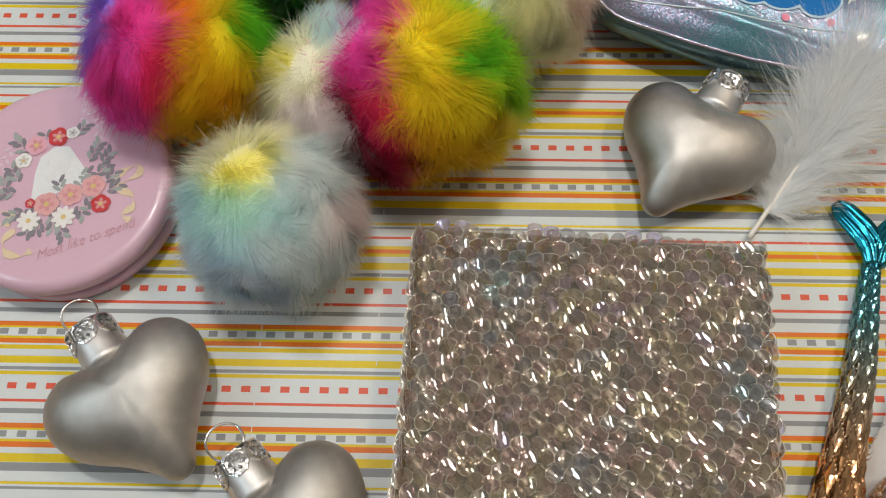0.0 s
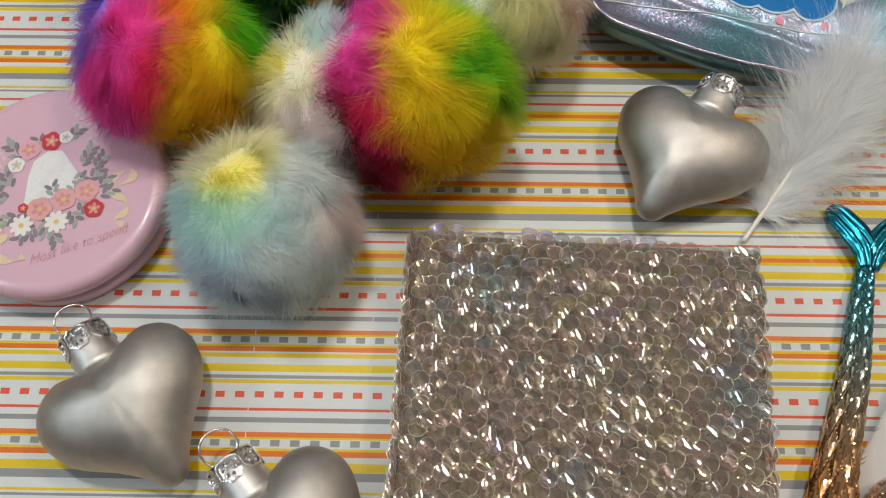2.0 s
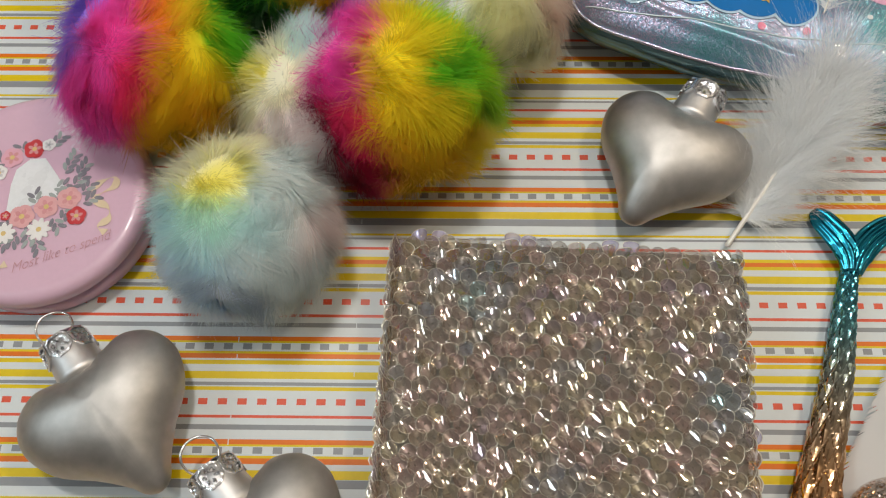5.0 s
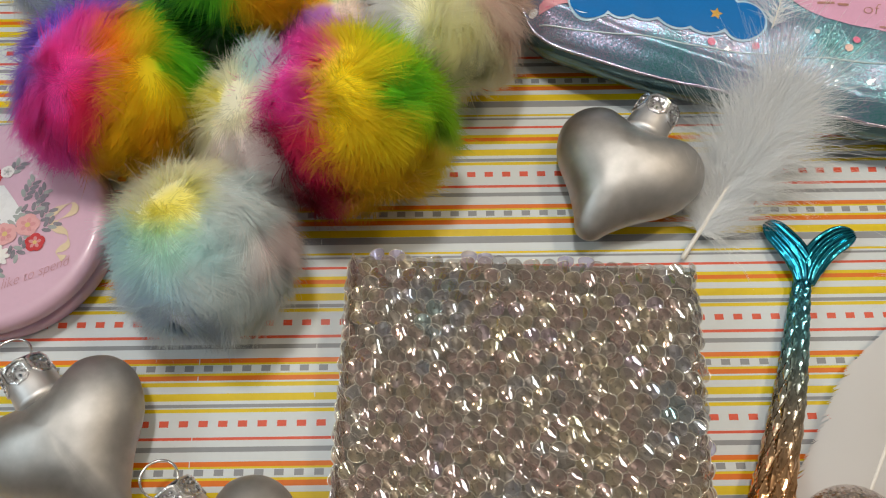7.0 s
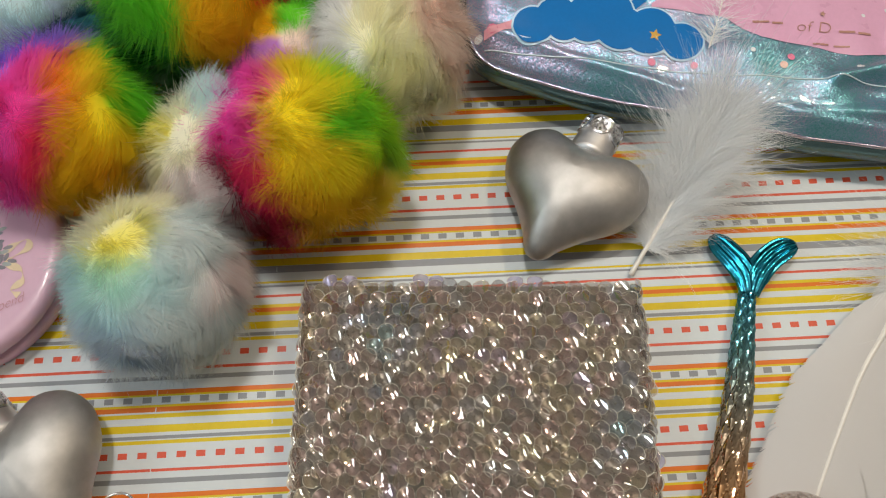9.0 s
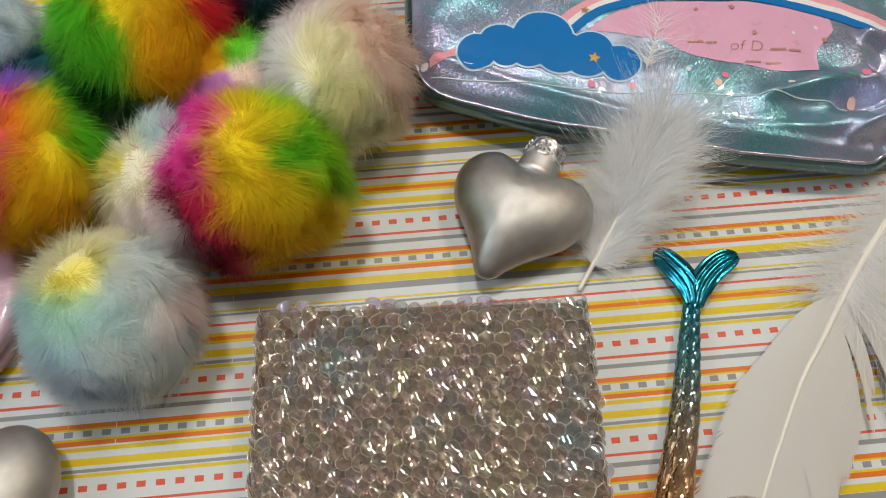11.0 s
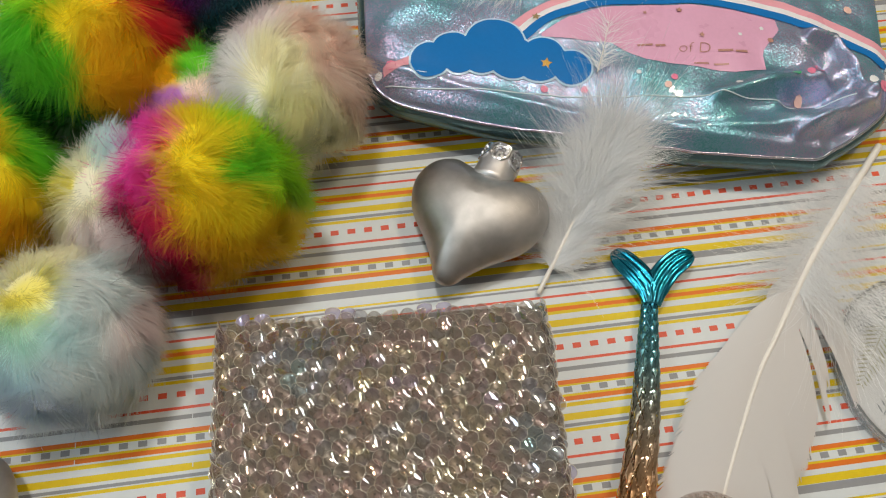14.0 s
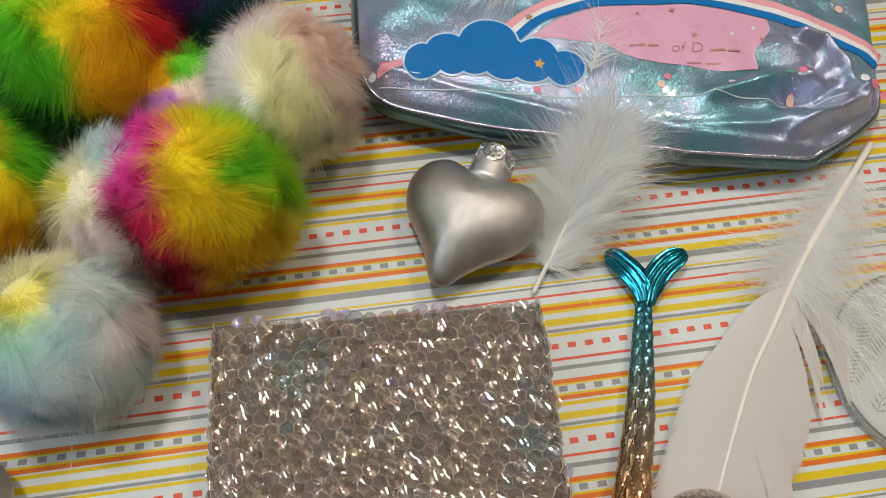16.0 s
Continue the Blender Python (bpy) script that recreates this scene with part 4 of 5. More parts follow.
# ---- feathers ----
def downy_feather():
    ob = thing("down_feather", "fluffy white down feather with thin ivory quill, leaning on the pouch", "feather")
    shaft = spline([(121.5, 40.0, 2.0), (128.5, 50.5, 5.5), (135.5, 61.3, 9.0), (142.0, 71.0, 13.0), (147.6, 79.8, 17.0), (153.0, 89.0, 21.0), (158.0, 98.0, 26.0)], 60)
    part("quill", tube("quill", shaft * MM, np.interp(np.linspace(0, 1, 60), [0, 0.45, 0.66, 1], [0.9, 0.7, 0.45, 0.08]) * MM, QUILL, 8), ob, "thin ivory quill")
    rng = np.random.default_rng(21)
    tufts, each = 820, 22
    n = tufts * each
    s = np.clip(np.repeat(rng.random(tufts) ** 0.8, each) + rng.normal(0, 0.012, n), 0, 1)
    at = s * 45 + 8
    i = np.clip(at.astype(int), 0, 58)
    root = shaft[i] + (shaft[i + 1] - shaft[i]) * (at - i)[:, None]
    d = unit(shaft[np.clip(i + 2, 0, 59)] - shaft[np.clip(i - 2, 0, 59)])
    up = np.array([0, 0, 1.0])
    side = unit(np.cross(d, up))
    hand = np.repeat(np.where(rng.random(tufts) < 0.5, -1.0, 1.0), each)
    spread = np.radians(np.interp(s, [0, 0.3, 0.7, 1], [64, 54, 50, 38]) + np.repeat(rng.normal(0, 21, tufts), each) + rng.normal(0, 9, n))
    length = np.interp(s, [0, 0.2, 0.5, 0.8, 1], [23, 26, 28, 29, 26]) * np.repeat(rng.uniform(0.35, 0.98, tufts), each) * rng.uniform(0.45, 1.0, n)
    lift = np.repeat(rng.normal(0.06, 0.26, tufts), each) + rng.normal(0, 0.07, n)
    out = unit(d * np.cos(spread)[:, None] + side * (hand * np.sin(spread))[:, None] + up * lift[:, None])
    swirl = np.repeat(unit(rng.normal(size=(tufts, 3))) * rng.uniform(0.15, 0.85, (tufts, 1)), each, axis=0)
    k = 9
    t = np.linspace(0, 1, k)[None, :, None]
    curl = rng.normal(0, 0.09, (n, 1, 3)) + d[:, None] * 0.12 + swirl[:, None] + up * 0.04
    pts = root[:, None] + out[:, None] * length[:, None, None] * t + curl * length[:, None, None] * t * t
    pts += np.sin(t * rng.uniform(5, 12, (n, 1, 1)) + rng.uniform(0, 6, (n, 1, 1))) * unit(rng.normal(size=(n, 1, 3))) * 1.5 * t
    pts[..., 2] = np.maximum(pts[..., 2], 0.8)
    wide = unit(np.cross(unit(np.gradient(pts, axis=1)), up) + 0.5 * rng.normal(size=(n, 1, 3)))
    tagged(part("down", ribbons("down", pts * MM, wide, np.linspace(0.17, 0.05, k) * MM, DOWN), ob), kind="stuff")


def goose_feather():
    ob = thing("goose_feather", "large smooth white goose feather with pale shaft on striped paper", "feather")
    shaft = spline([(268.0, 90.0, 2.5), (255.0, 76.5, 4.0), (240.0, 60.5, 6.0), (226.0, 45.5, 7.5), (213.0, 29.5, 8.5), (201.0, 14.0, 9.5), (191.0, 1.0, 9.5), (180.0, -17.5, 9.0), (170.0, -36.0, 8.0), (158.0, -62.0, 5.5), (150.0, -84.0, 4.0)], 160)
    part("shaft", tube("shaft", shaft * MM, np.interp(np.linspace(0, 1, 160), [0, 0.3, 1], [1.5, 1.2, 0.3]) * MM, QUILL, 8), ob, "pale tapering shaft")
    rng = np.random.default_rng(33)
    up = np.array([0, 0, 1.0])
    for name, hand, per in (("left_vane", 1, 620), ("right_vane", -1, 620)):
        s = np.linspace(0.30, 0.995, per)
        at = s * 158
        i = at.astype(int)
        root = shaft[i] + (shaft[i + 1] - shaft[i]) * (at - i)[:, None]
        d = unit(shaft[np.clip(i + 3, 0, 159)] - shaft[np.clip(i - 3, 0, 159)])
        side = unit(np.cross(up, d)) * -hand
        reach = np.interp(s, [0.30, 0.36, 0.5, 0.7, 0.9, 1.0], [3, 8, 18, 25, 19, 3] if hand > 0 else [10, 21, 32, 36, 23, 4])
        split = np.ones(per)
        for a, w in ((0.37, 0.012), (0.42, 0.01), (0.62, 0.008), (0.74, 0.006)) if hand < 0 else ((0.39, 0.012), (0.56, 0.005)):
            split -= 0.55 * np.exp(-((s - a) / w) ** 2)
        length = reach * (0.75 + 0.25 * split) * rng.uniform(0.985, 1.015, per) * 1.25
        ang = np.radians(np.interp(s, [0.3, 0.5, 1.0], [50, 42, 30]) + 5 * np.sin(s * 43 + hand) * (1 - split) + rng.normal(0, 0.8, per))
        if hand < 0:
            for a, b, turn, more in ((0.33, 0.405, 15, 1.30), (0.405, 0.44, 6, 1.08), (0.60, 0.68, 3, 1.10)):
                lobe = (s > a) & (s < b)
                ang += np.radians(turn) * lobe
                length *= 1 + (more - 1) * lobe * np.clip((s - a) / (b - a) * 2, 0.3, 1)
        out = d * np.cos(ang)[:, None] + side * np.sin(ang)[:, None]
        k = 10
        t = np.linspace(0, 1, k)[None, :, None]
        pts = root[:, None] + out[:, None] * length[:, None, None] * t + d[:, None] * length[:, None, None] * 0.18 * t * t
        pts[..., 2] += (1.6 * np.sin(t[..., 0] * 2.6) - np.maximum(0, root[:, 2:3] - 3.5) * t[..., 0] ** 1.6) + 0.5 * np.sin(s * 23)[:, None] * t[..., 0]
        pts[..., 2] = np.maximum(pts[..., 2], 0.7 + 0.3 * rng.random((per, 1)))
        wide = np.broadcast_to(unit(np.cross(unit(np.gradient(pts, axis=1)), up)), pts.shape)
        piece = part(name, ribbons(name, pts * MM, wide, np.r_[np.linspace(0.85, 1.0, k - 2), 0.8, 0.12] * MM, VANE), ob)
        tagged(piece, kind="stuff")
    # loose after-down at the root of the vane
    n, k = 3200, 9
    s = rng.uniform(0.10, 0.40, n)
    at = s * 158
    i = at.astype(int)
    root = shaft[i]
    d = unit(shaft[i + 2] - shaft[i])
    hand = np.where(rng.random(n) < 0.5, 1.0, -1.0)
    side = unit(np.cross(d, up)) * hand[:, None]
    ang = np.radians(rng.normal(58, 16, n))
    length = rng.uniform(8, 24, n) * np.interp(s, [0.1, 0.36], [0.6, 1]) * np.where(hand < 0, 1.7, 1.0)
    out = d * np.cos(ang)[:, None] + side * np.sin(ang)[:, None] + up * (rng.normal(0, 0.12, n) + np.where(hand < 0, 0.10, 0.0))[:, None]
    t = np.linspace(0, 1, k)[None, :, None]
    pts = root[:, None] + out[:, None] * length[:, None, None] * t + rng.normal(0, 0.42, (n, 1, 3)) * length[:, None, None] * t * t
    pts[..., 2] = np.maximum(pts[..., 2], 0.6)
    wide = unit(np.cross(unit(np.gradient(pts, axis=1)), up) + 0.4 * rng.normal(size=(n, 1, 3)))
    tagged(part("after_down", ribbons("after_down", pts * MM, wide, np.linspace(0.17, 0.05, k) * MM, DOWN), ob), kind="stuff")


downy_feather()
goose_feather()


def wispy_feather(label, path, count, seed):
    ob = thing("down_feather", label, "feather")
    shaft = spline(path, 30)
    part("quill", tube("quill", shaft * MM, np.linspace(0.3, 0.08, 30) * MM, QUILL, 6), ob)
    rng = np.random.default_rng(seed)
    at = rng.uniform(1, 28, count)
    i = at.astype(int)
    d = unit(shaft[i + 1] - shaft[i])
    up = np.array([0, 0, 1.0])
    side = unit(np.cross(d, up)) * np.where(rng.random(count) < 0.5, -1.0, 1.0)[:, None]
    ang = np.radians(rng.normal(48, 18, count))
    out = d * np.cos(ang)[:, None] + side * np.sin(ang)[:, None] + up * rng.uniform(0.0, 0.12, count)[:, None]
    t = np.linspace(0, 1, 8)[None, :, None]
    pts = shaft[i][:, None] + out[:, None] * rng.uniform(5, 17, (count, 1, 1)) * t + rng.normal(0, 1.6, (count, 1, 3)) * np.array([1, 1, 0.2]) * t * t
    wide = unit(np.cross(unit(np.gradient(pts, axis=1)), up) + 0.3 * rng.normal(size=(count, 1, 3)))
    tagged(part("down", ribbons("down", pts * MM, wide, np.linspace(0.2, 0.04, 8) * MM, DOWN), ob), kind="stuff")


wispy_feather("thin wisps of white down lying on the pouch beside the cloud", [(152, 116, 29.5), (156, 126, 30), (161, 140, 30)], 150, 51)
wispy_feather("wispy white down feather lying on the pouch above the cloud", [(132, 158, 29.5), (118, 160, 30), (98, 168, 29.5)], 650, 52)


# ---- the holographic pouch ----
LOWER = [(62.0, 131.5), (65.6, 121.5), (73.7, 114.3), (89.0, 108.0), (106.0, 101.7), (125.2, 96.0), (150.0, 89.3), (176.8, 82.6), (205.0, 78.3), (222.0, 76.4), (233.5, 75.4), (240.5, 78.2), (250.5, 83.2), (260.5, 89.2), (268.5, 96.0), (272.5, 106.0)]
LEFT = [(73.0, 114.0), (65.6, 121.5), (62.0, 131.5), (58.0, 149.0), (61.0, 168.0), (64.0, 190.0), (68.0, 230.0)]
RIGHT = [(240.5, 78.2), (250.5, 83.2), (260.5, 89.2), (268.5, 96.0), (272.5, 106.0), (279.0, 128.0), (286.0, 154.0), (291.0, 190.0), (294.0, 230.0)]


RIDGES = [([(241, 130), (250, 127), (254, 116), (256, 106), (262, 99)], 4.5, 2.6), ([(196, 103), (212, 106), (230, 110)], 2.6, 2.4), ([(180, 90), (205, 85), (232, 81)], 2.2, 2.2),
          ([(224, 86), (240, 92), (258, 98)], 2.8, 2.2), ([(226, 103), (240, 104)], -4.5, 5.0), ([(244, 115), (247, 106)], -3.0, 3.0), ([(238, 84), (247, 88)], -2.5, 3.0)]


def pouch_height(x, y):
    yb = np.interp(x, [p[0] for p in LOWER], [p[1] for p in LOWER])
    xl = np.interp(y, [p[1] for p in LEFT], [p[0] for p in LEFT])
    xr = np.interp(y, [p[1] for p in RIGHT], [p[0] for p in RIGHT])
    b, l, r, t = max(0, y - yb - 3.5), max(0, x - xl - 2.5), max(0, xr - x - 2.5), max(0, 226 - y)

    def swell(v, reach):
        v = min(1.0, v / reach)
        return (1 - (1 - v) ** 2) ** 0.5

    f = swell(b, 30) * swell(l, 26) * swell(r, 50) * swell(t, 30)
    crease = 1.0 * noise.noise(Vector((x * 0.035, y * 0.05, 1.7))) + 0.7 * noise.noise(Vector((x * 0.09, y * 0.09, 4.2)))
    # deep folds towards the right lower corner
    corner = math.exp(-((x - 236) / 30) ** 2 - ((y - 100) / 19) ** 2)
    fold = 0.8 * corner * (2.6 * math.sin((x * 0.35 - y * 1.0) * 0.36 + 1.5 * math.sin(x * 0.07)) + 1.8 * math.sin((y * 0.6 + x * 0.8) * 0.27))
    for k, (path, tall, broad) in enumerate(RIDGES):
        near = 1e9
        for (x0, y0), (x1, y1) in zip(path, path[1:]):
            t = max(0, min(1, ((x - x0) * (x1 - x0) + (y - y0) * (y1 - y0)) / ((x1 - x0) ** 2 + (y1 - y0) ** 2)))
            near = min(near, (x - x0 - t * (x1 - x0)) ** 2 + (y - y0 - t * (y1 - y0)) ** 2)
        fold += tall * math.exp(-near / broad ** 2)
    ridge = 1.3 * math.exp(-((b - 9 - 3 * math.sin(x * 0.03)) / 2.2) ** 2)
    return 18.5 - 2.5 * min(1, max(0, (x - 200) / 60)) + (9.5 - 2.0 * min(1, max(0, (x - 180) / 60))) * f + (crease * 1.4 + 1.35 * fold + ridge) * min(1, b / 8) * min(1, l / 8) * min(1, r / 8)


def on_pouch(x, y, lift):
    return (x * MM, y * MM, (pouch_height(x, y) + lift) * MM)


def pouch():
    ob = thing("glitter_pouch", "padded holographic glitter pouch in aqua and lilac with rainbow print", "pouch")
    cols, rows = 230, 120
    low = spline(LOWER, cols)
    inward = np.array([175.0, 155.0]) - low
    low = low + inward / np.linalg.norm(inward, axis=1, keepdims=True) * 3.8
    top = np.c_[np.linspace(68, 294, cols), np.full(cols, 228.0)]
    verts, faces = [], []
    for i in range(rows):
        f = (i / (rows - 1)) ** 1.25
        for j in range(cols):
            p = low[j] * (1 - f) + top[j] * f
            if j in (0, cols - 1):
                z = 18.0 if j == 0 else 15.5
            else:
                z = pouch_height(p[0], p[1]) if i < rows - 1 else 15.0
            verts.append((p[0] * MM, p[1] * MM, z * MM))
    faces = grid_faces(rows, cols)
    part("front_panel", mesh_of("front_panel", verts, faces, HOLO), ob, "glittering aqua and lilac film")
    # rolled lower side and back
    rim = [j for j in range(cols)] + [i * cols + cols - 1 for i in range(1, rows)] + [(rows - 1) * cols + j for j in range(cols - 2, -1, -1)] + [i * cols for i in range(rows - 2, 0, -1)]
    loop = [Vector(verts[k]) for k in rim]
    mid = Vector((0.175, 0.155, 0))
    vs = []
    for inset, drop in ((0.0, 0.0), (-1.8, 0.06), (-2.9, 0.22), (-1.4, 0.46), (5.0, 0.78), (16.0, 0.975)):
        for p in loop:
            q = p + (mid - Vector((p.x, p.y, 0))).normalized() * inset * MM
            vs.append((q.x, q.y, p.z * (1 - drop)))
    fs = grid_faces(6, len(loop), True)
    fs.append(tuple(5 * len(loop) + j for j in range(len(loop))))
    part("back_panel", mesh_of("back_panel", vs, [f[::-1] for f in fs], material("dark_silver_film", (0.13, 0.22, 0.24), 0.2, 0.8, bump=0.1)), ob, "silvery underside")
    # bright tube for the highlight along the welded edge, and the stitched seam
    part("edge_piping", tube("edge_piping", [(p[0] * MM, (p[1] - 0.2) * MM, (pouch_height(p[0], p[1]) + 0.1) * MM) for p in low], [0.7 * MM] * cols, EDGE_GLINT, 8), ob, "lilac-silver line standing in for the highlight along the edge")
    seam = spline([(72.2, 122.0), (95.0, 116.5), (130.0, 110.0), (160.0, 106.0), (191.0, 103.0), (222.0, 101.0), (252.0, 102.0)], 90)
    part("seam", tube("seam", [on_pouch(p[0], p[1], 0.1) for p in seam], [0.28 * MM] * 90, ink("seam_thread", (0.62, 0.74, 0.78))), ob, "thin welded seam line")

    def columns(name, xs, low_y, high_y, mat, lift, label=""):
        vs, steps = [], 7
        for x, a, b in zip(xs, low_y, high_y):
            for k in range(steps):
                vs.append(on_pouch(x, a + (b - a) * k / (steps - 1), lift))
        return part(name, mesh_of(name, vs, [f[::-1] for f in grid_faces(len(xs), steps)], mat), ob, label)

    def cloud(grow, name, mat, lift, label):
        puffs = [(90.0, 128.6, 7.4), (99.0, 132.8, 7.4), (101.0, 128.0, 6.4), (115.5, 133.4, 11.6), (110.0, 129.0, 8.4), (121.0, 127.0, 9.6), (133.0, 126.2, 8.4), (131.0, 124.0, 8.8), (143.2, 120.2, 7.4)]
        xs = np.linspace(min(c[0] - c[2] for c in puffs) - grow + 0.01, max(c[0] + c[2] for c in puffs) + grow - 0.01, 160)
        lo, hi = [], []
        for x in xs:
            spans = [(c[1] - math.sqrt((c[2] + grow) ** 2 - (x - c[0]) ** 2), c[1] + math.sqrt((c[2] + grow) ** 2 - (x - c[0]) ** 2)) for c in puffs if abs(x - c[0]) < c[2] + grow]
            lo.append(min(s[0] for s in spans))
            hi.append(max(s[1] for s in spans))
        columns(name, xs, lo, hi, mat, lift, label)

    cloud(0.75, "cloud_border", ink("sticker_pale_blue", (0.50, 0.70, 0.86)), 0.45, "pale blue outline of the cloud")
    cloud(0.0, "cloud", ink("sticker_blue", (0.004, 0.165, 0.50), 0.6, 0.2), 0.62, "flat bright blue cloud print")
    arc = [(124.5, 138.5), (134.0, 145.5), (146.0, 150.0), (160.0, 152.5), (178.0, 153.0), (196.0, 152.0), (213.0, 149.0), (232.0, 143.2), (244.0, 137.5), (256.0, 131.0), (266.0, 125.0), (273.5, 119.0)]

    def band(name, a, b, mat, label):
        c = spline(arc, 120)
        vs, steps = [], 4
        for i, p in enumerate(c):
            t = c[min(i + 1, 119)] - c[max(i - 1, 0)]
            n = np.array([-t[1], t[0]]) / np.linalg.norm(t)
            for k in range(steps):
                q = p + n * (a + (b - a) * k / (steps - 1))
                vs.append(on_pouch(q[0], q[1], 0.35))
        part(name, mesh_of(name, vs, grid_faces(120, steps), mat), ob, label)

    band("rainbow_band", 0.9, 4.2, ink("sticker_pink", (0.82, 0.38, 0.46)), "pink band of the rainbow")
    band("rainbow_band", -1.5, 0.9, ink("sticker_white", (0.82, 0.80, 0.84)), "white band of the rainbow")
    band("rainbow_band", -5.2, -1.5, ink("sticker_blue", (0.004, 0.165, 0.50), 0.6, 0.2), "blue band of the rainbow")
    xs = np.linspace(134, 229, 120)
    hi = np.interp(xs, [134, 146, 160, 178, 196, 213, 229], [137.0, 143.6, 146.6, 147.4, 146.3, 143.3, 138.5])
    lo = np.interp(xs, [134, 142, 160, 172, 190, 206, 219, 219.5, 229], [135.5, 134.0, 130.0, 121.0, 116.5, 113.5, 114.5, 123.0, 133.0])
    columns("pink_panel", xs, lo, hi, ink("sticker_soft_pink", (0.74, 0.40, 0.58)), 0.25, "soft pink panel under the rainbow")
    gold = ink("gold_foil", (0.48, 0.25, 0.20))
    words = text_mesh("of D", 7.0 * MM, gold, 0.3)
    for v in words.vertices:
        x, y = 191.5 + v.co.x / MM, 125.0 + v.co.y / MM - v.co.x / MM * 0.12
        v.co = on_pouch(x, y, 0.5)
    part("lettering", words, ob, "faded gold lettering")
    for x0, x1, y, h in ((170, 176, 127.4, 1.0), (177, 181, 126.8, 1.0), (201, 207, 122.8, 1.0), (208, 213, 122.2, 1.0), (190, 196, 117.4, 0.7), (198, 204, 116.9, 0.7)):
        columns("lettering_bar", np.linspace(x0, x1, 8), [y - 0.1 * (k / 7) for k in range(8)], [y + h - 0.1 * (k / 7) for k in range(8)], gold, 0.5)

    def star(x, y, r, mat, points=5):
        vs = [on_pouch(x + (r if k % 2 == 0 else r * 0.48) * math.sin(math.pi * k / points + 0.3), y + (r if k % 2 == 0 else r * 0.48) * math.cos(math.pi * k / points + 0.3), 0.85) for k in range(2 * points)]
        part("star_print", mesh_of("star_print", vs + [on_pouch(x, y, 0.95)], [(k, (k + 1) % (2 * points), 2 * points) for k in range(2 * points)][::1], mat, smooth=False), ob)

    star(133.6, 122.5, 2.4, ink("star_gold", (0.62, 0.36, 0.06)))
    star(133.0, 144.8, 1.9, ink("star_bronze", (0.36, 0.26, 0.14)))
    star(190.0, 143.5, 1.5, gold)
    star(176.0, 143.0, 1.0, gold)
    star(196.0, 130.5, 1.3, gold)
    # loose confetti inside the film
    rng = random.Random(9)
    for x, y, r, c in ((131.5, 112.0, 1.5, 0), (146.5, 110.2, 1.4, 0), (181.0, 112.0, 1.4, 0), (178.0, 109.0, 1.5, 2), (229.0, 111.0, 1.5, 1), (232.0, 104.0, 2.0, 2), (168.0, 115.5, 1.0, 3), (205.0, 107.5, 1.2, 3), (259.5, 150.0, 2.0, 2), (262.5, 143.5, 1.8, 2),
                       (222.0, 134.0, 0.9, 3), (212.0, 131.0, 0.8, 3), (224.0, 128.0, 1.2, 4), (75.0, 128.5, 2.0, 0), (70.0, 126.5, 1.6, 3), (268.0, 108.0, 2.4, 0), (271.0, 103.5, 2.0, 0), (264.0, 111.0, 1.8, 3), (240.0, 113.5, 2.2, 0), (236.0, 112.5, 1.6, 0)):
        m = (ink("confetti_pink", (0.80, 0.22, 0.36)), ink("confetti_green", (0.05, 0.55, 0.22)), ink("confetti_peach", (0.84, 0.55, 0.48)), ink("confetti_pearl", (0.80, 0.82, 0.84)), gold)[c]
        ph = rng.random() * 3
        part("confetti", mesh_of("confetti", [on_pouch(x + r * math.cos(ph + k * math.pi / 4), y + r * math.sin(ph + k * math.pi / 4), 0.4) for k in range(8)], [tuple(range(8))], m, smooth=False), ob)
    columns("pink_tab", np.linspace(72, 84, 8), np.linspace(125.3, 128.2, 8), np.linspace(128.6, 131.8, 8), ink("sticker_pink", (0.82, 0.38, 0.46)), 0.3, "pink band end")


pouch()


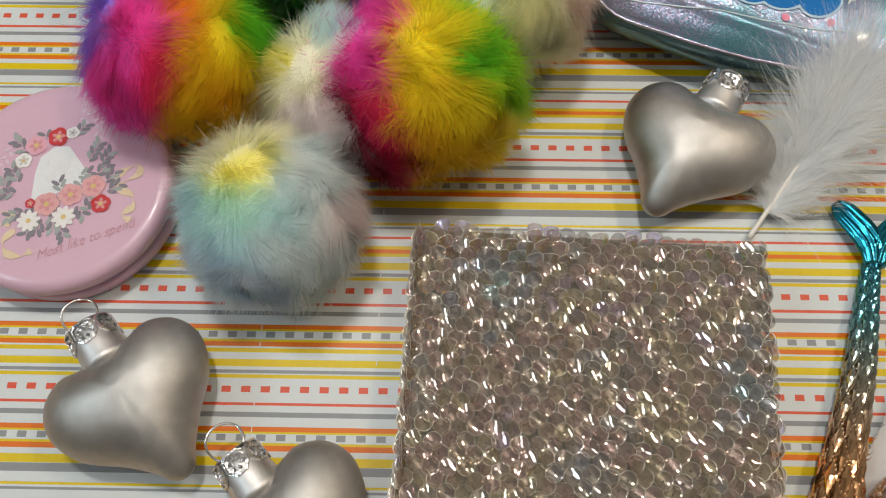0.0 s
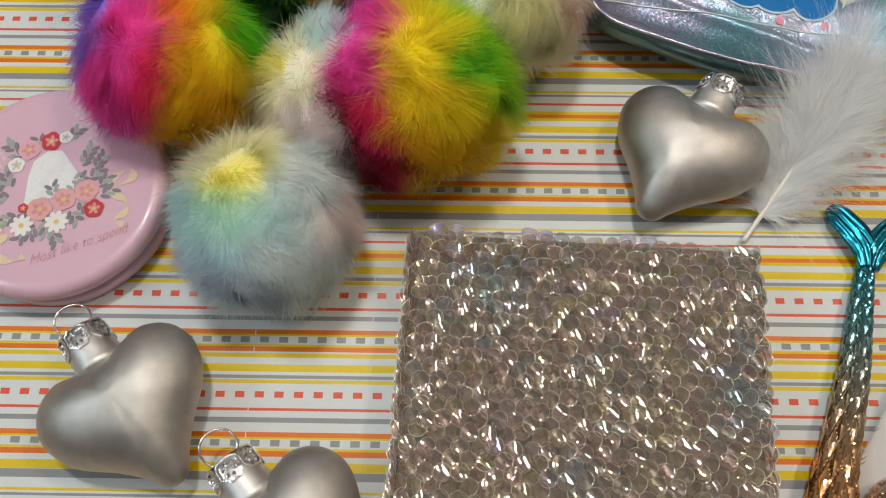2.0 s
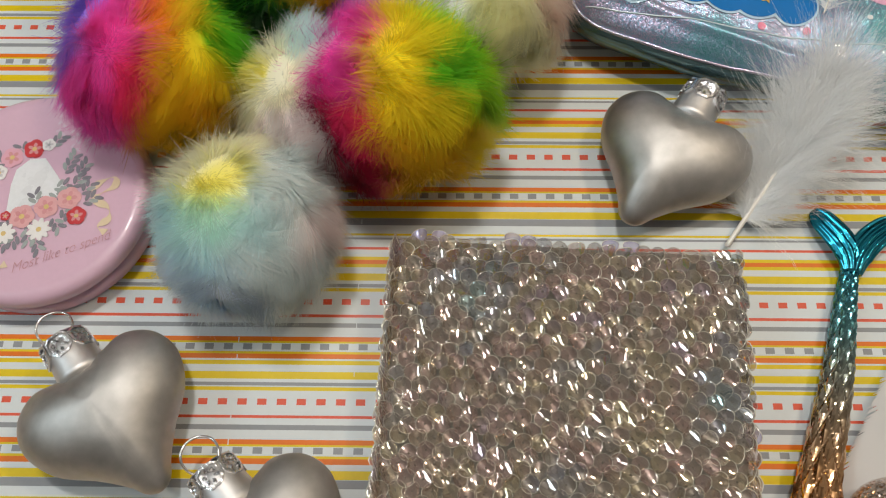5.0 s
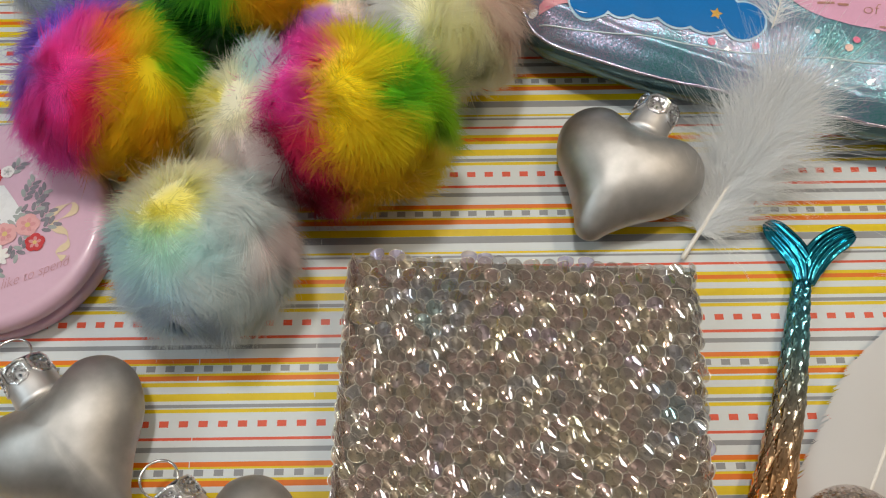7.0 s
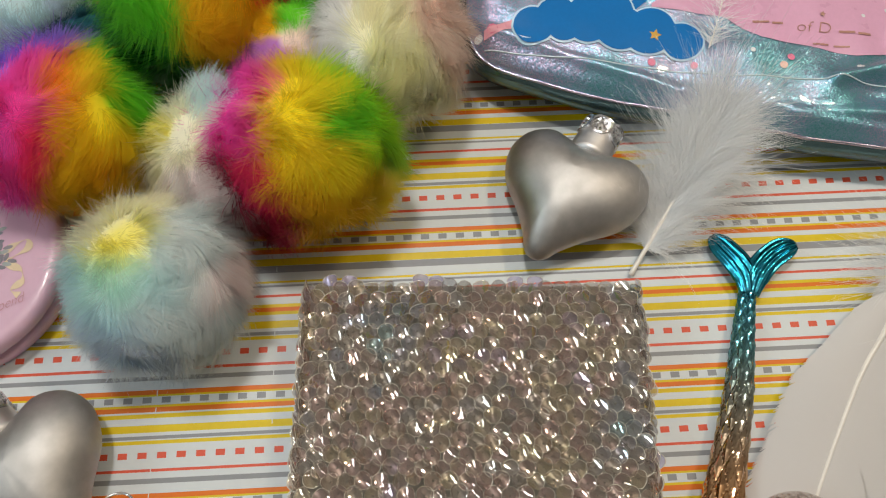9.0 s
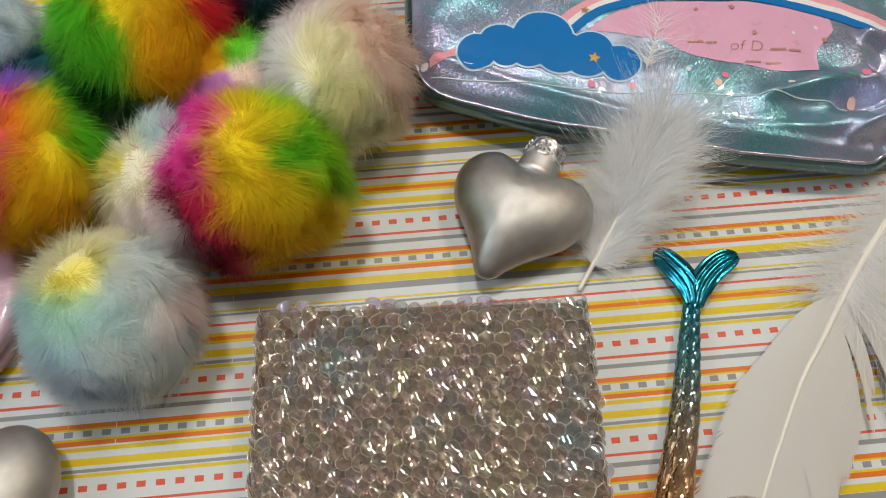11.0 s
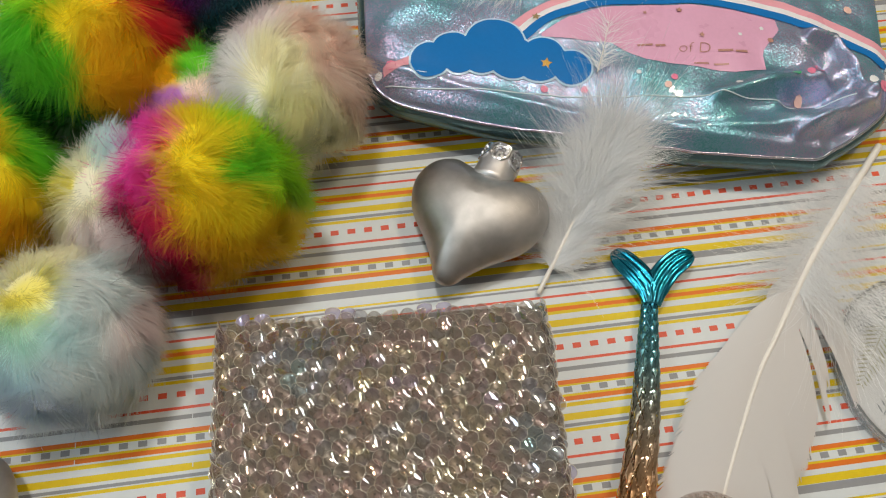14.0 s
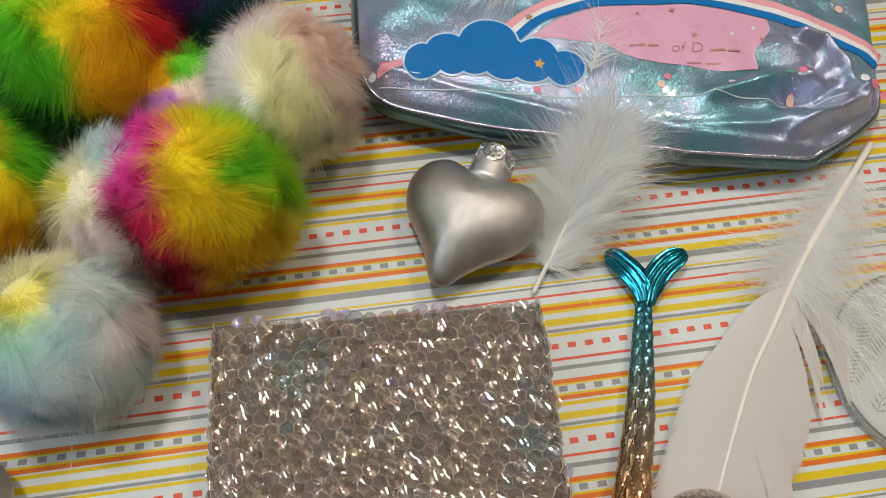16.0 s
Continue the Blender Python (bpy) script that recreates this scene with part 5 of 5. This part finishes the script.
# ---- the round fern box ----
def fern_box():
    ob = thing("fern_box", "round white box with clear rim and fern print", "box", Matrix.Translation((0.2575, -0.002, 0)) @ Matrix.Diagonal((1, 1, 0.55, 1)))
    part("body", lathe("body", [(r * MM, z * MM) for r, z in ((32, 0.2), (33.8, 0.8), (33.8, 7.6), (33.4, 8.2), (28, 8.4), (0.5, 8.4))], ink("marbled_white", (0.74, 0.74, 0.76)), 96), ob)
    part("rim", lathe("rim", [(r * MM, z * MM) for r, z in ((33.9, 0.3), (35.4, 0.4), (35.6, 1.2), (35.6, 9.4), (35.2, 9.9), (34.2, 9.9), (33.9, 9.2))], CLEAR, 96), ob, "clear plastic rim")
    part("ring", tube("ring", [(34.8 * math.cos(a) * MM, 34.8 * math.sin(a) * MM, 9.9 * MM) for a in np.linspace(0, 2 * math.pi, 90)], [0.45 * MM] * 90, material("grey_rim", (0.30, 0.32, 0.34), 0.15, 0.6, bump=0), 8), ob, "grey rim line")

    def frond(x, y, turn, length, mat, leaf, steps):
        c, s = math.cos(turn), math.sin(turn)
        vs, fs = [], []
        for k in range(steps):
            f = k / steps
            for side in (-1, 1):
                a = turn + side * 0.95
                l = leaf * (1 - f) ** 0.7 + 0.5
                bx, by = x + c * length * f, y + s * length * f
                ex, ey = bx + math.cos(a) * l, by + math.sin(a) * l
                n = len(vs)
                wx, wy = c * 0.42, s * 0.42
                mx, my = (bx + ex) / 2, (by + ey) / 2
                vs += [(bx * MM, by * MM, 8.55 * MM), ((mx + wx) * MM, (my + wy) * MM, 8.55 * MM), (ex * MM, ey * MM, 8.55 * MM), ((mx - wx) * MM, (my - wy) * MM, 8.55 * MM)]
                fs.append((n, n + 1, n + 2, n + 3))
        n = len(vs)
        vs += [((x - s * 0.2) * MM, (y + c * 0.2) * MM, 8.6 * MM), ((x + s * 0.2) * MM, (y - c * 0.2) * MM, 8.6 * MM), ((x + c * length) * MM, (y + s * length) * MM, 8.6 * MM)]
        fs.append((n, n + 1, n + 2))
        part("fern_print", mesh_of("fern_print", vs, fs, mat, smooth=False), ob)

    olive, slate = ink("fern_olive", (0.33, 0.32, 0.16)), ink("fern_slate", (0.24, 0.26, 0.29))
    frond(-14, 17, 4.05, 27, olive, 8.5, 15)
    frond(-20, 22, 4.3, 8, slate, 4, 4)
    frond(-25, -14, 0.9, 8, slate, 4, 3)
    frond(-15, 28, 4.9, 9, slate, 4, 6)
    frond(-18, -20, 1.1, 10, slate, 5, 6)
    frond(2, 10, 4.4, 26, olive, 8, 14)
    frond(10, -12, 1.4, 22, slate, 7, 12)


fern_box()


# ---- the glitter ball at the feather's foot ----
def glitter_ball():
    ob = thing("glitter_ball", "rose-silver glitter ball ornament under the feather", "ornament", pose(160.5 * MM, -51.5 * MM, 12.0 * MM))
    bm = bmesh.new()
    bmesh.ops.create_uvsphere(bm, u_segments=48, v_segments=32, radius=16.4 * MM)
    for v in bm.verts:
        v.co.z *= 0.73
    me = bpy.data.meshes.new("ball")
    bm.to_mesh(me)
    bm.free()
    me.materials.append(ROSE_GLITTER)
    me.polygons.foreach_set("use_smooth", [True] * len(me.polygons))
    part("ball", me, ob)


glitter_ball()


# ---- the sequinned notebook ----
def sequin_mesh(mat):
    """A thin disc with a small hole, bent more one way than the other."""
    seg, rows = 18, (0.3, 1.1, 1.9, 2.4, 2.66, 2.78)
    verts = []
    for r in rows:
        for j in range(seg):
            x, y = r * math.cos(2 * math.pi * j / seg), r * math.sin(2 * math.pi * j / seg)
            verts.append((x * MM, y * MM, (0.17 * x * x + 0.022 * y * y + 0.05 * math.sin(1.7 * x + 0.9 * y) + (0.12 if r > 2.7 else 0)) * MM))
    return mesh_of("sequin", verts, grid_faces(len(rows), seg, True), [mat, SEQUIN_RIM], [0] * (4 * seg) + [1] * seg, smooth=True)


def notebook():
    turn = -1.1
    book = thing("sequin_notebook", "small thick notebook covered in clear iridescent sequins", "notebook", pose(64.7 * MM, 33.0 * MM, 0, 0, 0, turn))
    part("cover", box_mesh("cover", (-53.5 * MM, -148 * MM, 0), (53.5 * MM, -1 * MM, 17.5 * MM), FABRIC, 0.003), book, "beige net fabric cover")
    plain, lilac = sequin_mesh(SEQUIN), sequin_mesh(PEARL)
    rng = random.Random(5)
    loose = []
    rows, cols = 38, 22
    count = 0
    for r in range(rows):
        y = -3.6 - r * 3.8
        for c in range(cols):
            x = -53.5 + (c + (0.5 if r % 2 else 0.0)) * 5.1 + rng.gauss(0, 0.25)
            if abs(x) > 55.2:
                continue
            edge = max(0, (abs(x) - 49.0) / 6.0)
            z = 20.2 + 1.3 * math.cos(x / 36) - 3.0 * edge ** 2 - (1.2 if r == 0 else 0)
            far = max(0, min(1, (x + 20) / 70)) * max(0, min(1, (-y - 25) / 40))
            tip = -11 + rng.gauss(0, 6.5) - 3 * far - (10 if r < 3 else 0)
            roll = rng.gauss(-6, 10) + 12 * far + 30 * edge * (1 if x > 0 else -1)
            m = Matrix.Translation((x * MM, (y + rng.gauss(0, 0.35)) * MM, z * MM)) @ pose(0, 0, 0, tip, roll, rng.gauss(14 + 20 * min(1, -y / 80) + 30 * far, 13) + (180 if rng.random() < 0.5 else 0))
            if count < 300 and y > -75:
                ob = part("sequin", plain, book)
                ob.matrix_basis = m
                count += 1
            else:
                loose.append(m)
    # the sides and the top edge carry sequins too
    for side in (-1, 1):
        for k in range(60):
            y = -1.5 - k * 2.45
            for z in ((4.5, 9.5, 14.5) if k % 2 else (7.0, 12.0, 17.0)):
                loose.append(Matrix.Translation((side * (54.6 + rng.gauss(0, 0.4)) * MM, (y + rng.gauss(0, 0.4)) * MM, z * MM)) @ pose(0, 0, 0, rng.gauss(0, 10), side * (68 + rng.gauss(0, 9)), rng.uniform(0, 20)))
    for k in range(20):
        for z in (5.0, 10.0):
            loose.append(Matrix.Translation(((-52 + k * 5.5 + rng.gauss(0, 0.5)) * MM, (0.6 + rng.gauss(0, 0.3)) * MM, z * MM)) @ pose(0, 0, 0, -70 + rng.gauss(0, 8), 0, 0))
    base = np.array([v.co[:] for v in plain.vertices])
    faces = np.array([p.vertices[:] for p in plain.polygons])
    allv, allf = [], []
    for k, m in enumerate(loose):
        a = np.array(m)
        allv.append(base @ a[:3, :3].T + a[:3, 3])
        allf.append(faces + k * len(base))
    me = mesh_of("sequin_field", np.vstack(allv).tolist(), np.vstack(allf).tolist(), [SEQUIN, SEQUIN_RIM], ([0] * 72 + [1] * 18) * len(loose))
    field = part("sequin_field", me, book)
    tagged(field, "many more clear sequins", kind="stuff")
    for x, y, z in ((-47, 0.8, 14), (-41, 0.6, 14), (-17.2, 1.4, 13.5), (-11.8, 1.0, 13.0), (14.5, 0.2, 15), (21.0, 0.0, 15.5), (55.8, -57.5, 14)):
        ob = part("lilac_sequin", lilac, book, "lilac sequin standing out at the edge")
        ob.matrix_basis = pose(x * MM, y * MM, z * MM, -8 + rng.gauss(0, 6), rng.gauss(0, 8), 0)


notebook()
